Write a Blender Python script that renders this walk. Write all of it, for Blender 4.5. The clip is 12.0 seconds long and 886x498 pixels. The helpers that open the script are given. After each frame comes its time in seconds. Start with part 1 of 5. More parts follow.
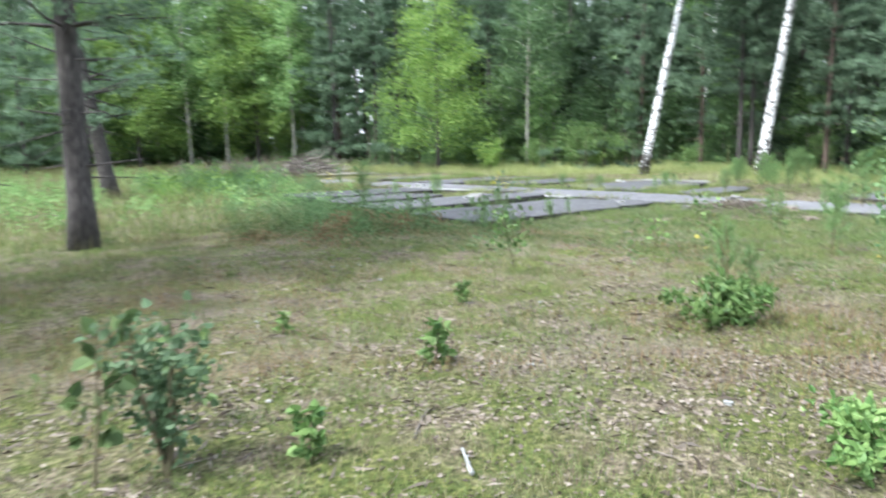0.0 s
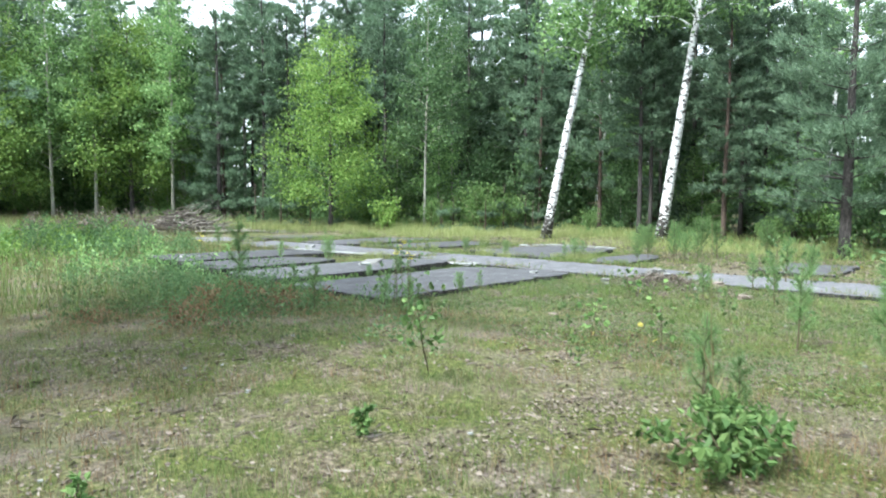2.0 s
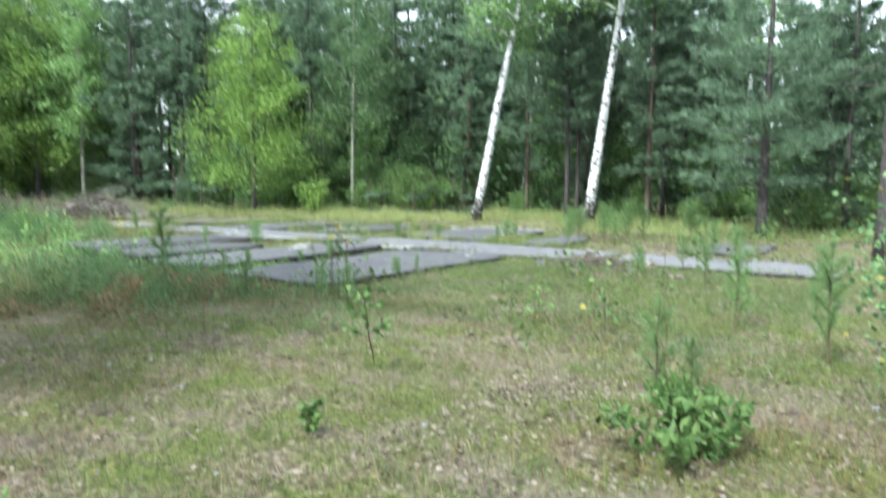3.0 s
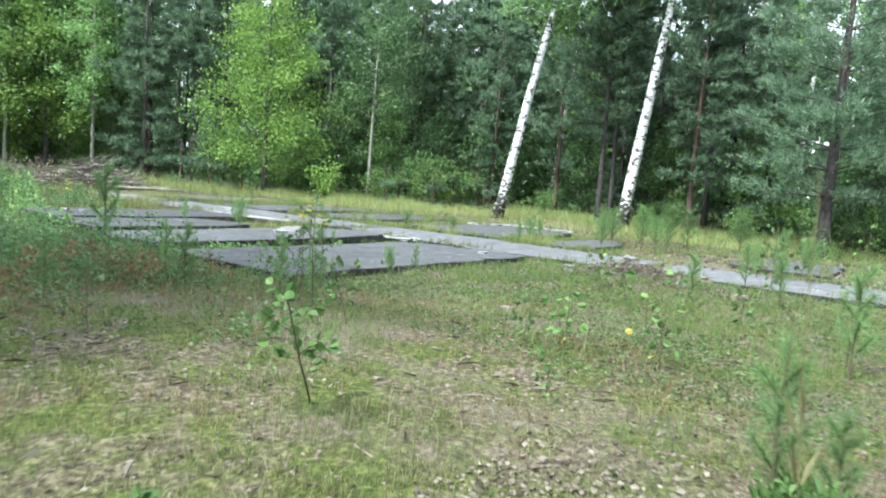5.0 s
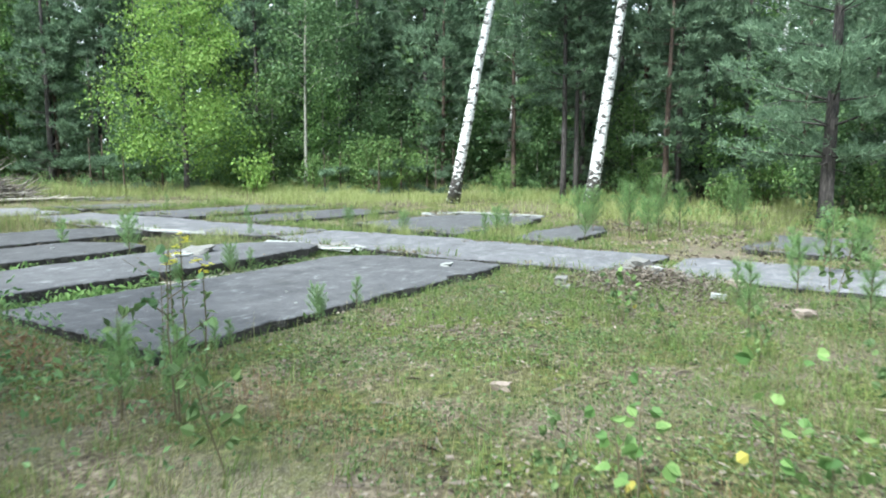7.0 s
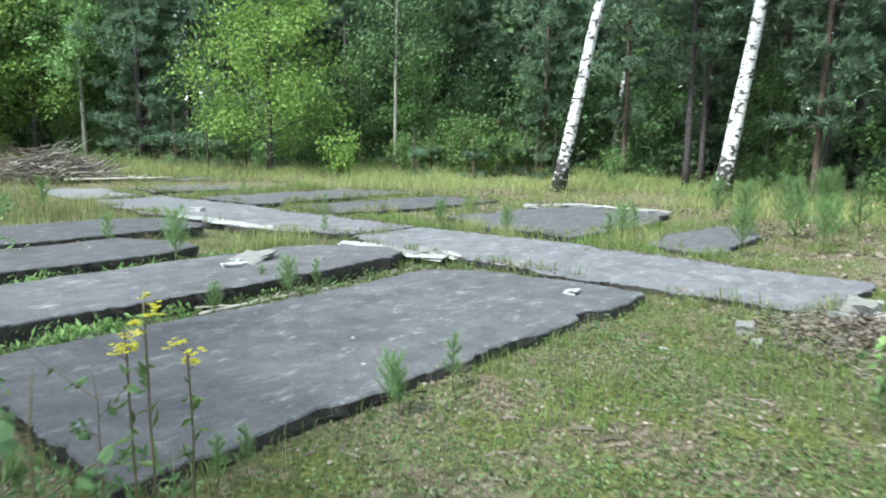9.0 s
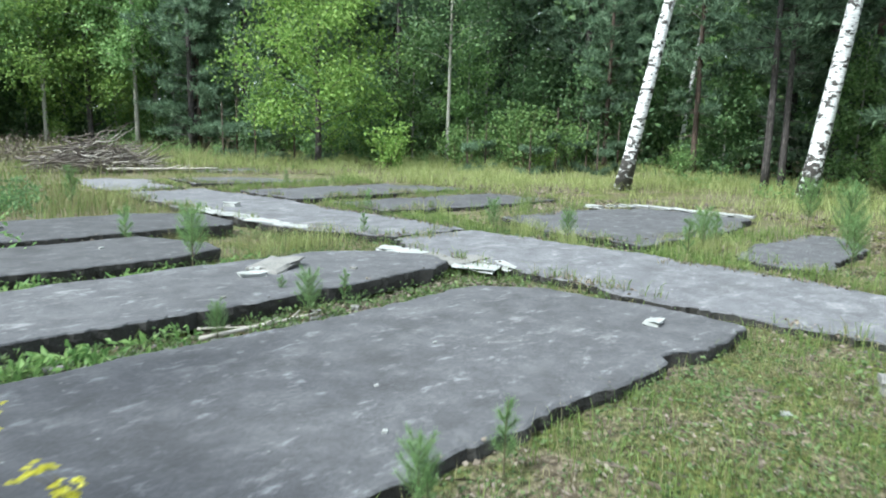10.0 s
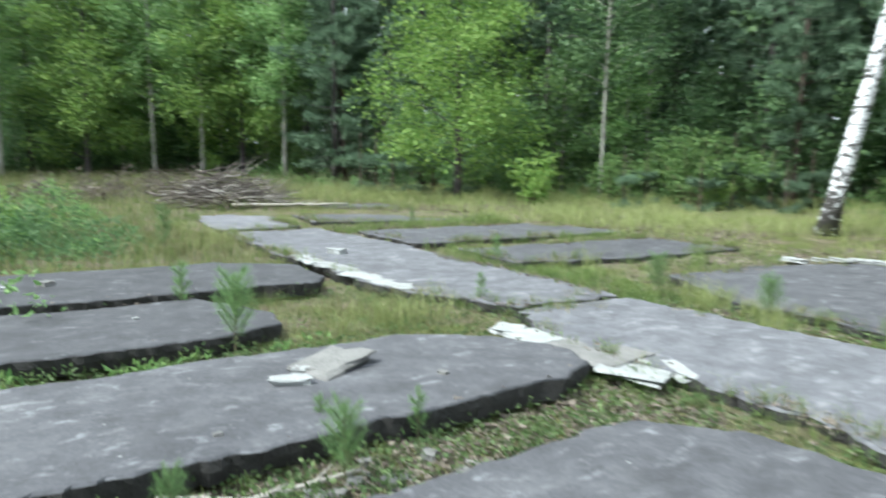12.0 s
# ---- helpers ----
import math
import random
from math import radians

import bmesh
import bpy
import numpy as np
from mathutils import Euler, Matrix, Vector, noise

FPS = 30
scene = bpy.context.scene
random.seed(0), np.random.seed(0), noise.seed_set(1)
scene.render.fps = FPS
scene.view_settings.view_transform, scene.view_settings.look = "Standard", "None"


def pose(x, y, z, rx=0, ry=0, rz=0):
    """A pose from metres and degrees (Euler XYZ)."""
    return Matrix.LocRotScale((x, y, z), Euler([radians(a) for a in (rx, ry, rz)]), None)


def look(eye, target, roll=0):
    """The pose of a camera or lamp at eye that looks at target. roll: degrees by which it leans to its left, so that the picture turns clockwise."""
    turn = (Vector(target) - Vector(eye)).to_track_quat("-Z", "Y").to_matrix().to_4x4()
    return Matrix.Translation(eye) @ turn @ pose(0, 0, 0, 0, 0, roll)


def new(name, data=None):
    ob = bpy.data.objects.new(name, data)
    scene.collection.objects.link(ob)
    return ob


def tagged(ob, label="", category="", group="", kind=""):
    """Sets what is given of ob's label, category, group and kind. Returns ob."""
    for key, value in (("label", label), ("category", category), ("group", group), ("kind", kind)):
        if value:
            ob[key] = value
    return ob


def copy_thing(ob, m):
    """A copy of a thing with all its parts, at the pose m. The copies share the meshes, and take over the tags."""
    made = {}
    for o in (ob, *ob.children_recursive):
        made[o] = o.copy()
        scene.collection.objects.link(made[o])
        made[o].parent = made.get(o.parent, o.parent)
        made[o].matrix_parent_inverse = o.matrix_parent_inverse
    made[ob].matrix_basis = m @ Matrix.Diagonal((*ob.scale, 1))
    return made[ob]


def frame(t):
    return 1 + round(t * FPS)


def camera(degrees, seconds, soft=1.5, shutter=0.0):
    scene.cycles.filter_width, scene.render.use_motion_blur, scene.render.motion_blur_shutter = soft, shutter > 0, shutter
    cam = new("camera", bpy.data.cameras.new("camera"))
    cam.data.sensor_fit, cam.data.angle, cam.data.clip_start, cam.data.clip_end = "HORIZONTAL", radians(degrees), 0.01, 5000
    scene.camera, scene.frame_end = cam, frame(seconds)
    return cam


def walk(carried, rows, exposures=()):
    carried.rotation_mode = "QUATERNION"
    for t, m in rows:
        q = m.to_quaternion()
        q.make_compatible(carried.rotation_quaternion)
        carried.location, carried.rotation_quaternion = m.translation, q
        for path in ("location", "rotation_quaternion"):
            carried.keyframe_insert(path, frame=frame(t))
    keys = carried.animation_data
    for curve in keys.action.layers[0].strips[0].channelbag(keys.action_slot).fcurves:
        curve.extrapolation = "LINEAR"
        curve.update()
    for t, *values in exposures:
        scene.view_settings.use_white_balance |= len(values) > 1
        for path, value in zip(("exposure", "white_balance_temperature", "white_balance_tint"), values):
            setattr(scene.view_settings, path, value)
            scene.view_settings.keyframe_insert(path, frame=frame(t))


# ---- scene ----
from collections import namedtuple

cam = camera(63.8, 12.0, soft=1.9, shutter=0.5)
PATH = [
    (0, (0.035, -0.32, 1.542), (1.299, 1.201, 1.248), -1.2),
    (0.5, (0.381, 0.146, 1.543), (1.812, 1.501, 1.199), -1.7),
    (1, (0.791, 0.573, 1.607), (2.306, 1.849, 1.333), 1.1),
    (1.5, (1.098, 0.994, 1.634), (2.697, 2.171, 1.393), -0.5),
    (2, (1.385, 1.318, 1.644), (2.879, 2.641, 1.503), 0.4),
    (2.5, (1.41, 1.498, 1.663), (3.002, 2.708, 1.606), -0.9),
    (3, (1.461, 1.639, 1.631), (3.082, 2.794, 1.444), 0.3),
    (3.2, (1.532, 1.711, 1.609), (3.165, 2.826, 1.31), 0.3),
    (4.8, (3.329, 2.633, 1.316), (4.933, 3.819, 1.171), 2.7),
    (5, (3.563, 2.841, 1.319), (5.147, 4.048, 1.127), 4.1),
    (5.5, (4.151, 3.334, 1.365), (5.845, 4.372, 1.138), -1.9),
    (6, (4.76, 3.847, 1.416), (6.379, 5.003, 1.215), -0.8),
    (6.5, (5.359, 4.248, 1.493), (6.945, 5.458, 1.343), 0.5),
    (7, (5.962, 4.657, 1.559), (7.618, 5.75, 1.304), 0.1),
    (7.5, (6.502, 5.005, 1.583), (8.003, 6.294, 1.289), 0.9),
    (7.7, (6.701, 5.171, 1.568), (8.21, 6.454, 1.292), 1.2),
    (9.3, (8.166, 6.671, 1.682), (9.655, 7.965, 1.352), 0.2),
    (9.5, (8.365, 6.856, 1.626), (9.812, 8.208, 1.346), 0.3),
    (10, (8.89, 7.252, 1.652), (10.288, 8.641, 1.311), 1.3),
    (10.5, (9.399, 7.702, 1.66), (10.873, 9.019, 1.353), 1.2),
    (11, (9.937, 8.142, 1.701), (11.133, 9.714, 1.387), 1.2),
    (11.5, (10.407, 8.557, 1.683), (11.669, 10.079, 1.385), 2.1),
    (12, (10.882, 9.094, 1.686), (11.954, 10.761, 1.418), 0.7),
]
walk(cam, [(t, look(eye, target, roll)) for t, eye, target, roll in PATH], [(0.0, 1.76, 5800.0, 8.0), (0.8, 1.66, 5800.0, 5.0), (2.5, 1.65, 5800.0, 2.0), (6.0, 1.65, 5800.0, 0.0), (9.5, 1.44, 5800.0, 0.0), (12.0, 1.37, 5800.0, 1.0)])

# world and sun: bright summer day with thin cloud, the sun high to the left of the walk
SUN_EL, SUN_AZ = 55.0, 278.0      # degrees; azimuth clockwise from +y
world = bpy.data.worlds.new("sky")
scene.world = world
world.use_nodes = True
wn = world.node_tree
sky = wn.nodes.new("ShaderNodeTexSky")
sky.sky_type = "NISHITA"
sky.sun_disc = False
sky.sun_elevation, sky.sun_rotation = radians(SUN_EL), radians(SUN_AZ)
sky.air_density, sky.dust_density, sky.ozone_density = 1.0, 6.0, 1.0
wn.nodes["Background"].inputs["Strength"].default_value = 0.15
haze = wn.nodes.new("ShaderNodeTexNoise")
haze.inputs["Scale"].default_value, haze.inputs["Detail"].default_value = 2.2, 5.0
veil = wn.nodes.new("ShaderNodeMapRange")
veil.inputs["From Min"].default_value, veil.inputs["From Max"].default_value = 0.3, 0.65
veil.inputs["To Min"].default_value, veil.inputs["To Max"].default_value = 0.5, 0.9
cloud = wn.nodes.new("ShaderNodeMix")
cloud.data_type = "RGBA"
cloud.inputs[7].default_value = (6.2, 6.3, 6.45, 1)
wn.links.new(haze.outputs["Fac"], veil.inputs["Value"])
wn.links.new(veil.outputs["Result"], cloud.inputs["Factor"])
wn.links.new(sky.outputs["Color"], cloud.inputs[6])
wn.links.new(cloud.outputs[2], wn.nodes["Background"].inputs["Color"])
sun_data = bpy.data.lights.new("sun", "SUN")
sun_data.energy, sun_data.angle, sun_data.color = 3.0, radians(3.0), (1.0, 0.96, 0.88)
sun = new("sun", sun_data)
_d = Vector((math.sin(radians(SUN_AZ)) * math.cos(radians(SUN_EL)), math.cos(radians(SUN_AZ)) * math.cos(radians(SUN_EL)), math.sin(radians(SUN_EL))))
sun.matrix_world = look(_d * 60, (0, 0, 0))

# ---------------------------------------------------------------- materials


def node_mat(name):
    m = bpy.data.materials.new(name)
    m.use_nodes = True
    nt = m.node_tree
    return m, nt, nt.nodes["Principled BSDF"], nt.nodes["Material Output"]


def add(nt, kind, **values):
    n = nt.nodes.new(kind)
    for key, value in values.items():
        n.inputs[key.replace("_", " ")].default_value = value
    return n


def ramp(nt, source, stops):
    r = nt.nodes.new("ShaderNodeValToRGB")
    while len(r.color_ramp.elements) < len(stops):
        r.color_ramp.elements.new(0.5)
    for e, (p, c) in zip(r.color_ramp.elements, stops):
        e.position, e.color = p, (*c, 1)
    nt.links.new(source, r.inputs["Fac"])
    return r.outputs["Color"]


def grey(a):
    return (a, a, a)


def noise_tex(nt, scale, detail=4.0, rough=0.55, coords=None):
    n = add(nt, "ShaderNodeTexNoise", Scale=scale, Detail=detail, Roughness=rough)
    if coords is not None:
        nt.links.new(coords, n.inputs["Vector"])
    return n.outputs["Fac"]


def mix(nt, fac, a, b, blend="MIX"):
    m = nt.nodes.new("ShaderNodeMix")
    m.data_type, m.blend_type = "RGBA", blend
    for sock, value in ((m.inputs["Factor"], fac), (m.inputs[6], a), (m.inputs[7], b)):
        if isinstance(value, (int, float)):
            sock.default_value = value
        elif isinstance(value, tuple):
            sock.default_value = (*value, 1)
        else:
            nt.links.new(value, sock)
    return m.outputs[2]


def bump(nt, bsdf, height, strength, distance):
    b = add(nt, "ShaderNodeBump", Strength=strength, Distance=distance)
    nt.links.new(height, b.inputs["Height"])
    nt.links.new(b.outputs["Normal"], bsdf.inputs["Normal"])


def leaf_mat(name, dark, mid, light, through_=0.35, rough=0.55):
    """Leaves: a colour of its own for each leaf and each plant, some light coming through."""
    m, nt, bsdf, out = node_mat(name)
    geo = nt.nodes.new("ShaderNodeNewGeometry")
    info = nt.nodes.new("ShaderNodeObjectInfo")
    col = ramp(nt, geo.outputs["Random Per Island"], [(0.0, dark), (0.5, mid), (1.0, light)])
    hue = add(nt, "ShaderNodeHueSaturation")
    nt.links.new(col, hue.inputs["Color"])
    hue.inputs["Saturation"].default_value = 0.93
    shift = add(nt, "ShaderNodeMapRange", To_Min=0.8, To_Max=1.2)
    nt.links.new(info.outputs["Random"], shift.inputs["Value"])
    nt.links.new(shift.outputs["Result"], hue.inputs["Value"])
    nt.links.new(hue.outputs["Color"], bsdf.inputs["Base Color"])
    bsdf.inputs["Roughness"].default_value = rough
    bsdf.inputs["Specular IOR Level"].default_value = 0.25
    tr = nt.nodes.new("ShaderNodeBsdfTranslucent")
    nt.links.new(hue.outputs["Color"], tr.inputs["Color"])
    ms = nt.nodes.new("ShaderNodeMixShader")
    ms.inputs["Fac"].default_value = through_
    nt.links.new(bsdf.outputs["BSDF"], ms.inputs[1])
    nt.links.new(tr.outputs["BSDF"], ms.inputs[2])
    nt.links.new(ms.outputs["Shader"], out.inputs["Surface"])
    return m


def ground_mat():
    """Sandy forest soil: brown litter, grey leaf mould, dull moss, in patches."""
    m, nt, bsdf, out = node_mat("forest_ground")
    co = nt.nodes.new("ShaderNodeTexCoord").outputs["Object"]
    big, mid_, fine, tiny = noise_tex(nt, 0.45, 5, 0.6, co), noise_tex(nt, 1.7, 7, 0.7, co), noise_tex(nt, 20, 6, 0.75, co), noise_tex(nt, 70, 3, 0.7, co)
    litter = ramp(nt, fine, [(0.36, (0.035, 0.028, 0.02)), (0.5, (0.115, 0.094, 0.066)), (0.64, (0.27, 0.23, 0.175))])
    mould = ramp(nt, tiny, [(0.36, (0.04, 0.032, 0.025)), (0.5, (0.14, 0.116, 0.094)), (0.64, (0.34, 0.295, 0.25))])
    moss = ramp(nt, fine, [(0.36, (0.026, 0.036, 0.012)), (0.52, (0.085, 0.1, 0.03)), (0.66, (0.19, 0.195, 0.07))])
    a = ramp(nt, mid_, [(0.4, grey(0)), (0.56, grey(1))])
    c1 = mix(nt, a, litter, moss)
    col = mix(nt, ramp(nt, big, [(0.5, grey(0)), (0.66, grey(0.6))]), c1, mould)
    nt.links.new(col, bsdf.inputs["Base Color"])
    bsdf.inputs["Roughness"].default_value = 0.95
    bsdf.inputs["Specular IOR Level"].default_value = 0.1
    bump(nt, bsdf, mix(nt, 0.5, fine, tiny), 1.0, 0.04)
    return m


def slab_mat(name, base, pale, amount):
    """Dark weathered concrete: mottled at two scales, worn streaks, pale flecks and grit."""
    m, nt, bsdf, out = node_mat(name)
    co = nt.nodes.new("ShaderNodeNewGeometry").outputs["Position"]
    info = nt.nodes.new("ShaderNodeObjectInfo")
    big, mot, fine, grit = noise_tex(nt, 0.7, 5, 0.6, co), noise_tex(nt, 3.2, 9, 0.72, co), noise_tex(nt, 34, 6, 0.75, co), noise_tex(nt, 150, 3, 0.6, co)
    c1 = ramp(nt, mot, [(0.28, (base * 0.66, base * 0.66, base * 0.71)), (0.5, (base, base, base * 1.1)), (0.74, (base * 1.6, base * 1.6, base * 1.7))])
    c2 = mix(nt, 0.5, c1, ramp(nt, fine, [(0.3, grey(0.25)), (0.7, grey(0.78))]), "OVERLAY")
    mp = add(nt, "ShaderNodeMapping", Scale=(2.0, 3.6, 1.0), Rotation=(0, 0, 0.5))
    nt.links.new(co, mp.inputs["Vector"])
    streak = noise_tex(nt, 0.9, 8, 0.75, mp.outputs["Vector"])
    worn = ramp(nt, streak, [(0.6 - amount, grey(0)), (0.82 - amount, grey(0.75))])
    where = ramp(nt, big, [(0.42, grey(0.1)), (0.58, grey(1))])
    c3 = mix(nt, mix(nt, 1.0, worn, where, "MULTIPLY"), c2, (pale, pale, pale * 1.03))
    smear = add(nt, "ShaderNodeMapping", Scale=(3.4, 6.5, 1.0), Rotation=(0, 0, -0.35))
    nt.links.new(co, smear.inputs["Vector"])
    scuffs = ramp(nt, noise_tex(nt, 1.1, 7, 0.72, smear.outputs["Vector"]), [(0.57, grey(0)), (0.75, grey(0.7))])
    c3 = mix(nt, scuffs, c3, (pale * 0.95, pale * 0.97, pale * 1.03))
    # damp blotches, scattered by noise
    darkened = ramp(nt, noise_tex(nt, 1.3, 6, 0.65, co), [(0.34, grey(0.5)), (0.46, grey(0))])
    c3 = mix(nt, darkened, c3, (base * 0.5, base * 0.5, base * 0.53))
    vor = add(nt, "ShaderNodeTexVoronoi", Scale=5.5)
    nt.links.new(co, vor.inputs["Vector"])
    fleck = ramp(nt, vor.outputs["Distance"], [(0.03, grey(0.6)), (0.075, grey(0))])
    c4 = mix(nt, mix(nt, 1.0, fleck, where, "MULTIPLY"), c3, (0.4, 0.42, 0.41))
    c5 = mix(nt, 0.28, c4, ramp(nt, grit, [(0.35, grey(0.25)), (0.65, grey(0.75))]), "OVERLAY")
    shift = add(nt, "ShaderNodeMapRange", To_Min=0.9, To_Max=1.12)
    nt.links.new(info.outputs["Random"], shift.inputs["Value"])
    hue = add(nt, "ShaderNodeHueSaturation")
    nt.links.new(shift.outputs["Result"], hue.inputs["Value"])
    nt.links.new(c5, hue.inputs["Color"])
    nt.links.new(hue.outputs["Color"], bsdf.inputs["Base Color"])
    bsdf.inputs["Roughness"].default_value = 0.85
    bsdf.inputs["Specular IOR Level"].default_value = 0.3
    bump(nt, bsdf, mix(nt, 0.5, fine, mot), 0.7, 0.015)
    return m


def plain_mat(name, lo, hi, scale, rough=0.9, relief=0.01, strength=0.6):
    m, nt, bsdf, out = node_mat(name)
    co = nt.nodes.new("ShaderNodeTexCoord").outputs["Object"]
    f = noise_tex(nt, scale, 6, 0.65, co)
    g = noise_tex(nt, scale * 7, 4, 0.6, co)
    c = mix(nt, 0.5, ramp(nt, f, [(0.3, lo), (0.7, hi)]), ramp(nt, g, [(0.3, lo), (0.7, hi)]))
    nt.links.new(c, bsdf.inputs["Base Color"])
    bsdf.inputs["Roughness"].default_value = rough
    bump(nt, bsdf, g, strength, relief)
    return m


def bark_mat(name, lo, hi, stretch=(9, 9, 1.6)):
    m, nt, bsdf, out = node_mat(name)
    tc = nt.nodes.new("ShaderNodeTexCoord")
    mp = add(nt, "ShaderNodeMapping", Scale=stretch)
    nt.links.new(tc.outputs["Object"], mp.inputs["Vector"])
    vor = add(nt, "ShaderNodeTexVoronoi", Scale=2.2)
    vor.feature = "DISTANCE_TO_EDGE"
    nt.links.new(mp.outputs["Vector"], vor.inputs["Vector"])
    n = noise_tex(nt, 3, 6, 0.7, mp.outputs["Vector"])
    c = mix(nt, ramp(nt, vor.outputs["Distance"], [(0.0, grey(0)), (0.3, grey(1))]), lo, ramp(nt, n, [(0.3, lo), (0.7, hi)]))
    nt.links.new(c, bsdf.inputs["Base Color"])
    bsdf.inputs["Roughness"].default_value = 0.92
    bump(nt, bsdf, vor.outputs["Distance"], 0.9, 0.03)
    return m


def birch_mat():
    """White birch bark: dark lens-shaped bands across, rough black bark towards the foot."""
    m, nt, bsdf, out = node_mat("birch_bark")
    tc = nt.nodes.new("ShaderNodeTexCoord")
    mp = add(nt, "ShaderNodeMapping", Scale=(3.5, 3.5, 6.0))
    nt.links.new(tc.outputs["Object"], mp.inputs["Vector"])
    n1 = noise_tex(nt, 1.3, 5, 0.65, mp.outputs["Vector"])
    mp2 = add(nt, "ShaderNodeMapping", Scale=(5, 5, 40))
    nt.links.new(tc.outputs["Object"], mp2.inputs["Vector"])
    n2 = noise_tex(nt, 1.0, 4, 0.6, mp2.outputs["Vector"])
    white = ramp(nt, n2, [(0.35, (0.42, 0.42, 0.43)), (0.6, (0.76, 0.77, 0.79))])
    sep = nt.nodes.new("ShaderNodeSeparateXYZ")
    nt.links.new(tc.outputs["Object"], sep.inputs["Vector"])
    foot = add(nt, "ShaderNodeMapRange", From_Min=0.0, From_Max=1.6, To_Min=0.13, To_Max=0.0)
    nt.links.new(sep.outputs["Z"], foot.inputs["Value"])
    s = nt.nodes.new("ShaderNodeMath")
    s.operation = "ADD"
    nt.links.new(n1, s.inputs[0])
    nt.links.new(foot.outputs["Result"], s.inputs[1])
    c = mix(nt, ramp(nt, s.outputs["Value"], [(0.515, grey(0)), (0.565, grey(1))]), white, (0.045, 0.04, 0.038))
    nt.links.new(c, bsdf.inputs["Base Color"])
    bsdf.inputs["Roughness"].default_value = 0.7
    bump(nt, bsdf, n1, 0.5, 0.02)
    return m


M_GROUND = ground_mat()
M_SLAB = slab_mat("weathered_concrete", 0.064, 0.33, 0.03)
# darker copy of the slab concrete, with tree shade put into its colour
M_SHADED_SLAB = slab_mat("shaded_concrete", 0.048, 0.29, 0.01)
M_STRIP = slab_mat("pale_weathered_concrete", 0.105, 0.37, 0.06)
# near-black slab sides: tar, with the shade on them painted into the colour
M_EDGE = plain_mat("shaded_tarry_edge", (0.012, 0.0115, 0.011), (0.042, 0.04, 0.036), 6, 0.95, 0.03, 0.8)
M_CHIP = plain_mat("broken_lime_concrete", (0.15, 0.155, 0.15), (0.34, 0.35, 0.345), 9)
M_STONE = plain_mat("grey_concrete_rubble", (0.07, 0.068, 0.065), (0.21, 0.205, 0.195), 9)
M_STICK = plain_mat("bleached_wood", (0.2, 0.18, 0.155), (0.46, 0.43, 0.39), 12)
M_LOG = plain_mat("pinkish_brown_rubble", (0.12, 0.095, 0.08), (0.28, 0.23, 0.195), 9)
M_TWIG = plain_mat("dark_twigs", (0.04, 0.033, 0.029), (0.14, 0.118, 0.1), 10)
M_PINE_BARK = bark_mat("pine_bark", (0.028, 0.025, 0.025), (0.14, 0.122, 0.115))
M_PINE_RED = bark_mat("young_pine_bark", (0.045, 0.033, 0.027), (0.17, 0.118, 0.088))
M_BIRCH = birch_mat()
M_SLIM = plain_mat("grey_smooth_bark", (0.16, 0.155, 0.13), (0.4, 0.39, 0.35), 3)
M_STEM = plain_mat("green_brown_stem", (0.05, 0.045, 0.025), (0.13, 0.11, 0.06), 8)
M_ASPEN = leaf_mat("light_green_leaves", (0.085, 0.17, 0.045), (0.155, 0.275, 0.085), (0.245, 0.385, 0.135), 0.4)
M_YELLOW = leaf_mat("yellow_green_leaves", (0.09, 0.172, 0.025), (0.16, 0.28, 0.05), (0.255, 0.37, 0.08), 0.4)
M_BROAD = leaf_mat("green_leaves", (0.052, 0.114, 0.042), (0.102, 0.186, 0.07), (0.165, 0.27, 0.105), 0.4)
M_DARK = leaf_mat("dark_green_leaves", (0.06, 0.115, 0.052), (0.11, 0.185, 0.088), (0.155, 0.24, 0.12), 0.42)
M_NEEDLE = leaf_mat("pine_needles", (0.06, 0.106, 0.062), (0.118, 0.19, 0.115), (0.185, 0.272, 0.165), 0.38)
M_SAPNEEDLE = leaf_mat("young_pine_needles", (0.08, 0.165, 0.05), (0.15, 0.265, 0.085), (0.22, 0.36, 0.13), 0.35)
M_GRASS = leaf_mat("green_grass", (0.07, 0.12, 0.025), (0.13, 0.195, 0.045), (0.22, 0.28, 0.09), 0.4)
M_STRAW = leaf_mat("dry_grass", (0.12, 0.112, 0.046), (0.2, 0.193, 0.085), (0.34, 0.322, 0.165), 0.35)
M_SUNGRASS = leaf_mat("yellowish_grass", (0.16, 0.2, 0.055), (0.27, 0.32, 0.105), (0.42, 0.45, 0.2), 0.42)
M_RUST = leaf_mat("reddish_sorrel", (0.15, 0.085, 0.04), (0.22, 0.14, 0.07), (0.3, 0.22, 0.11), 0.3)
M_LITTER = leaf_mat("dead_leaves", (0.06, 0.047, 0.037), (0.145, 0.118, 0.092), (0.235, 0.2, 0.165), 0.05)
M_HERB = leaf_mat("low_green_herbs", (0.05, 0.09, 0.028), (0.095, 0.155, 0.05), (0.17, 0.245, 0.085))
M_FRESH = leaf_mat("fresh_green_leaves", (0.065, 0.14, 0.035), (0.12, 0.215, 0.055), (0.195, 0.3, 0.09), 0.4)
M_FLOWER = leaf_mat("yellow_petals", (0.5, 0.46, 0.01), (0.62, 0.58, 0.02), (0.72, 0.68, 0.05), 0.25)
M_BROWNLEAF = leaf_mat("yellowing_leaves", (0.24, 0.21, 0.03), (0.34, 0.3, 0.045), (0.42, 0.38, 0.08))

# ---------------------------------------------------------------- mesh helpers
GOLDEN = 2.39996


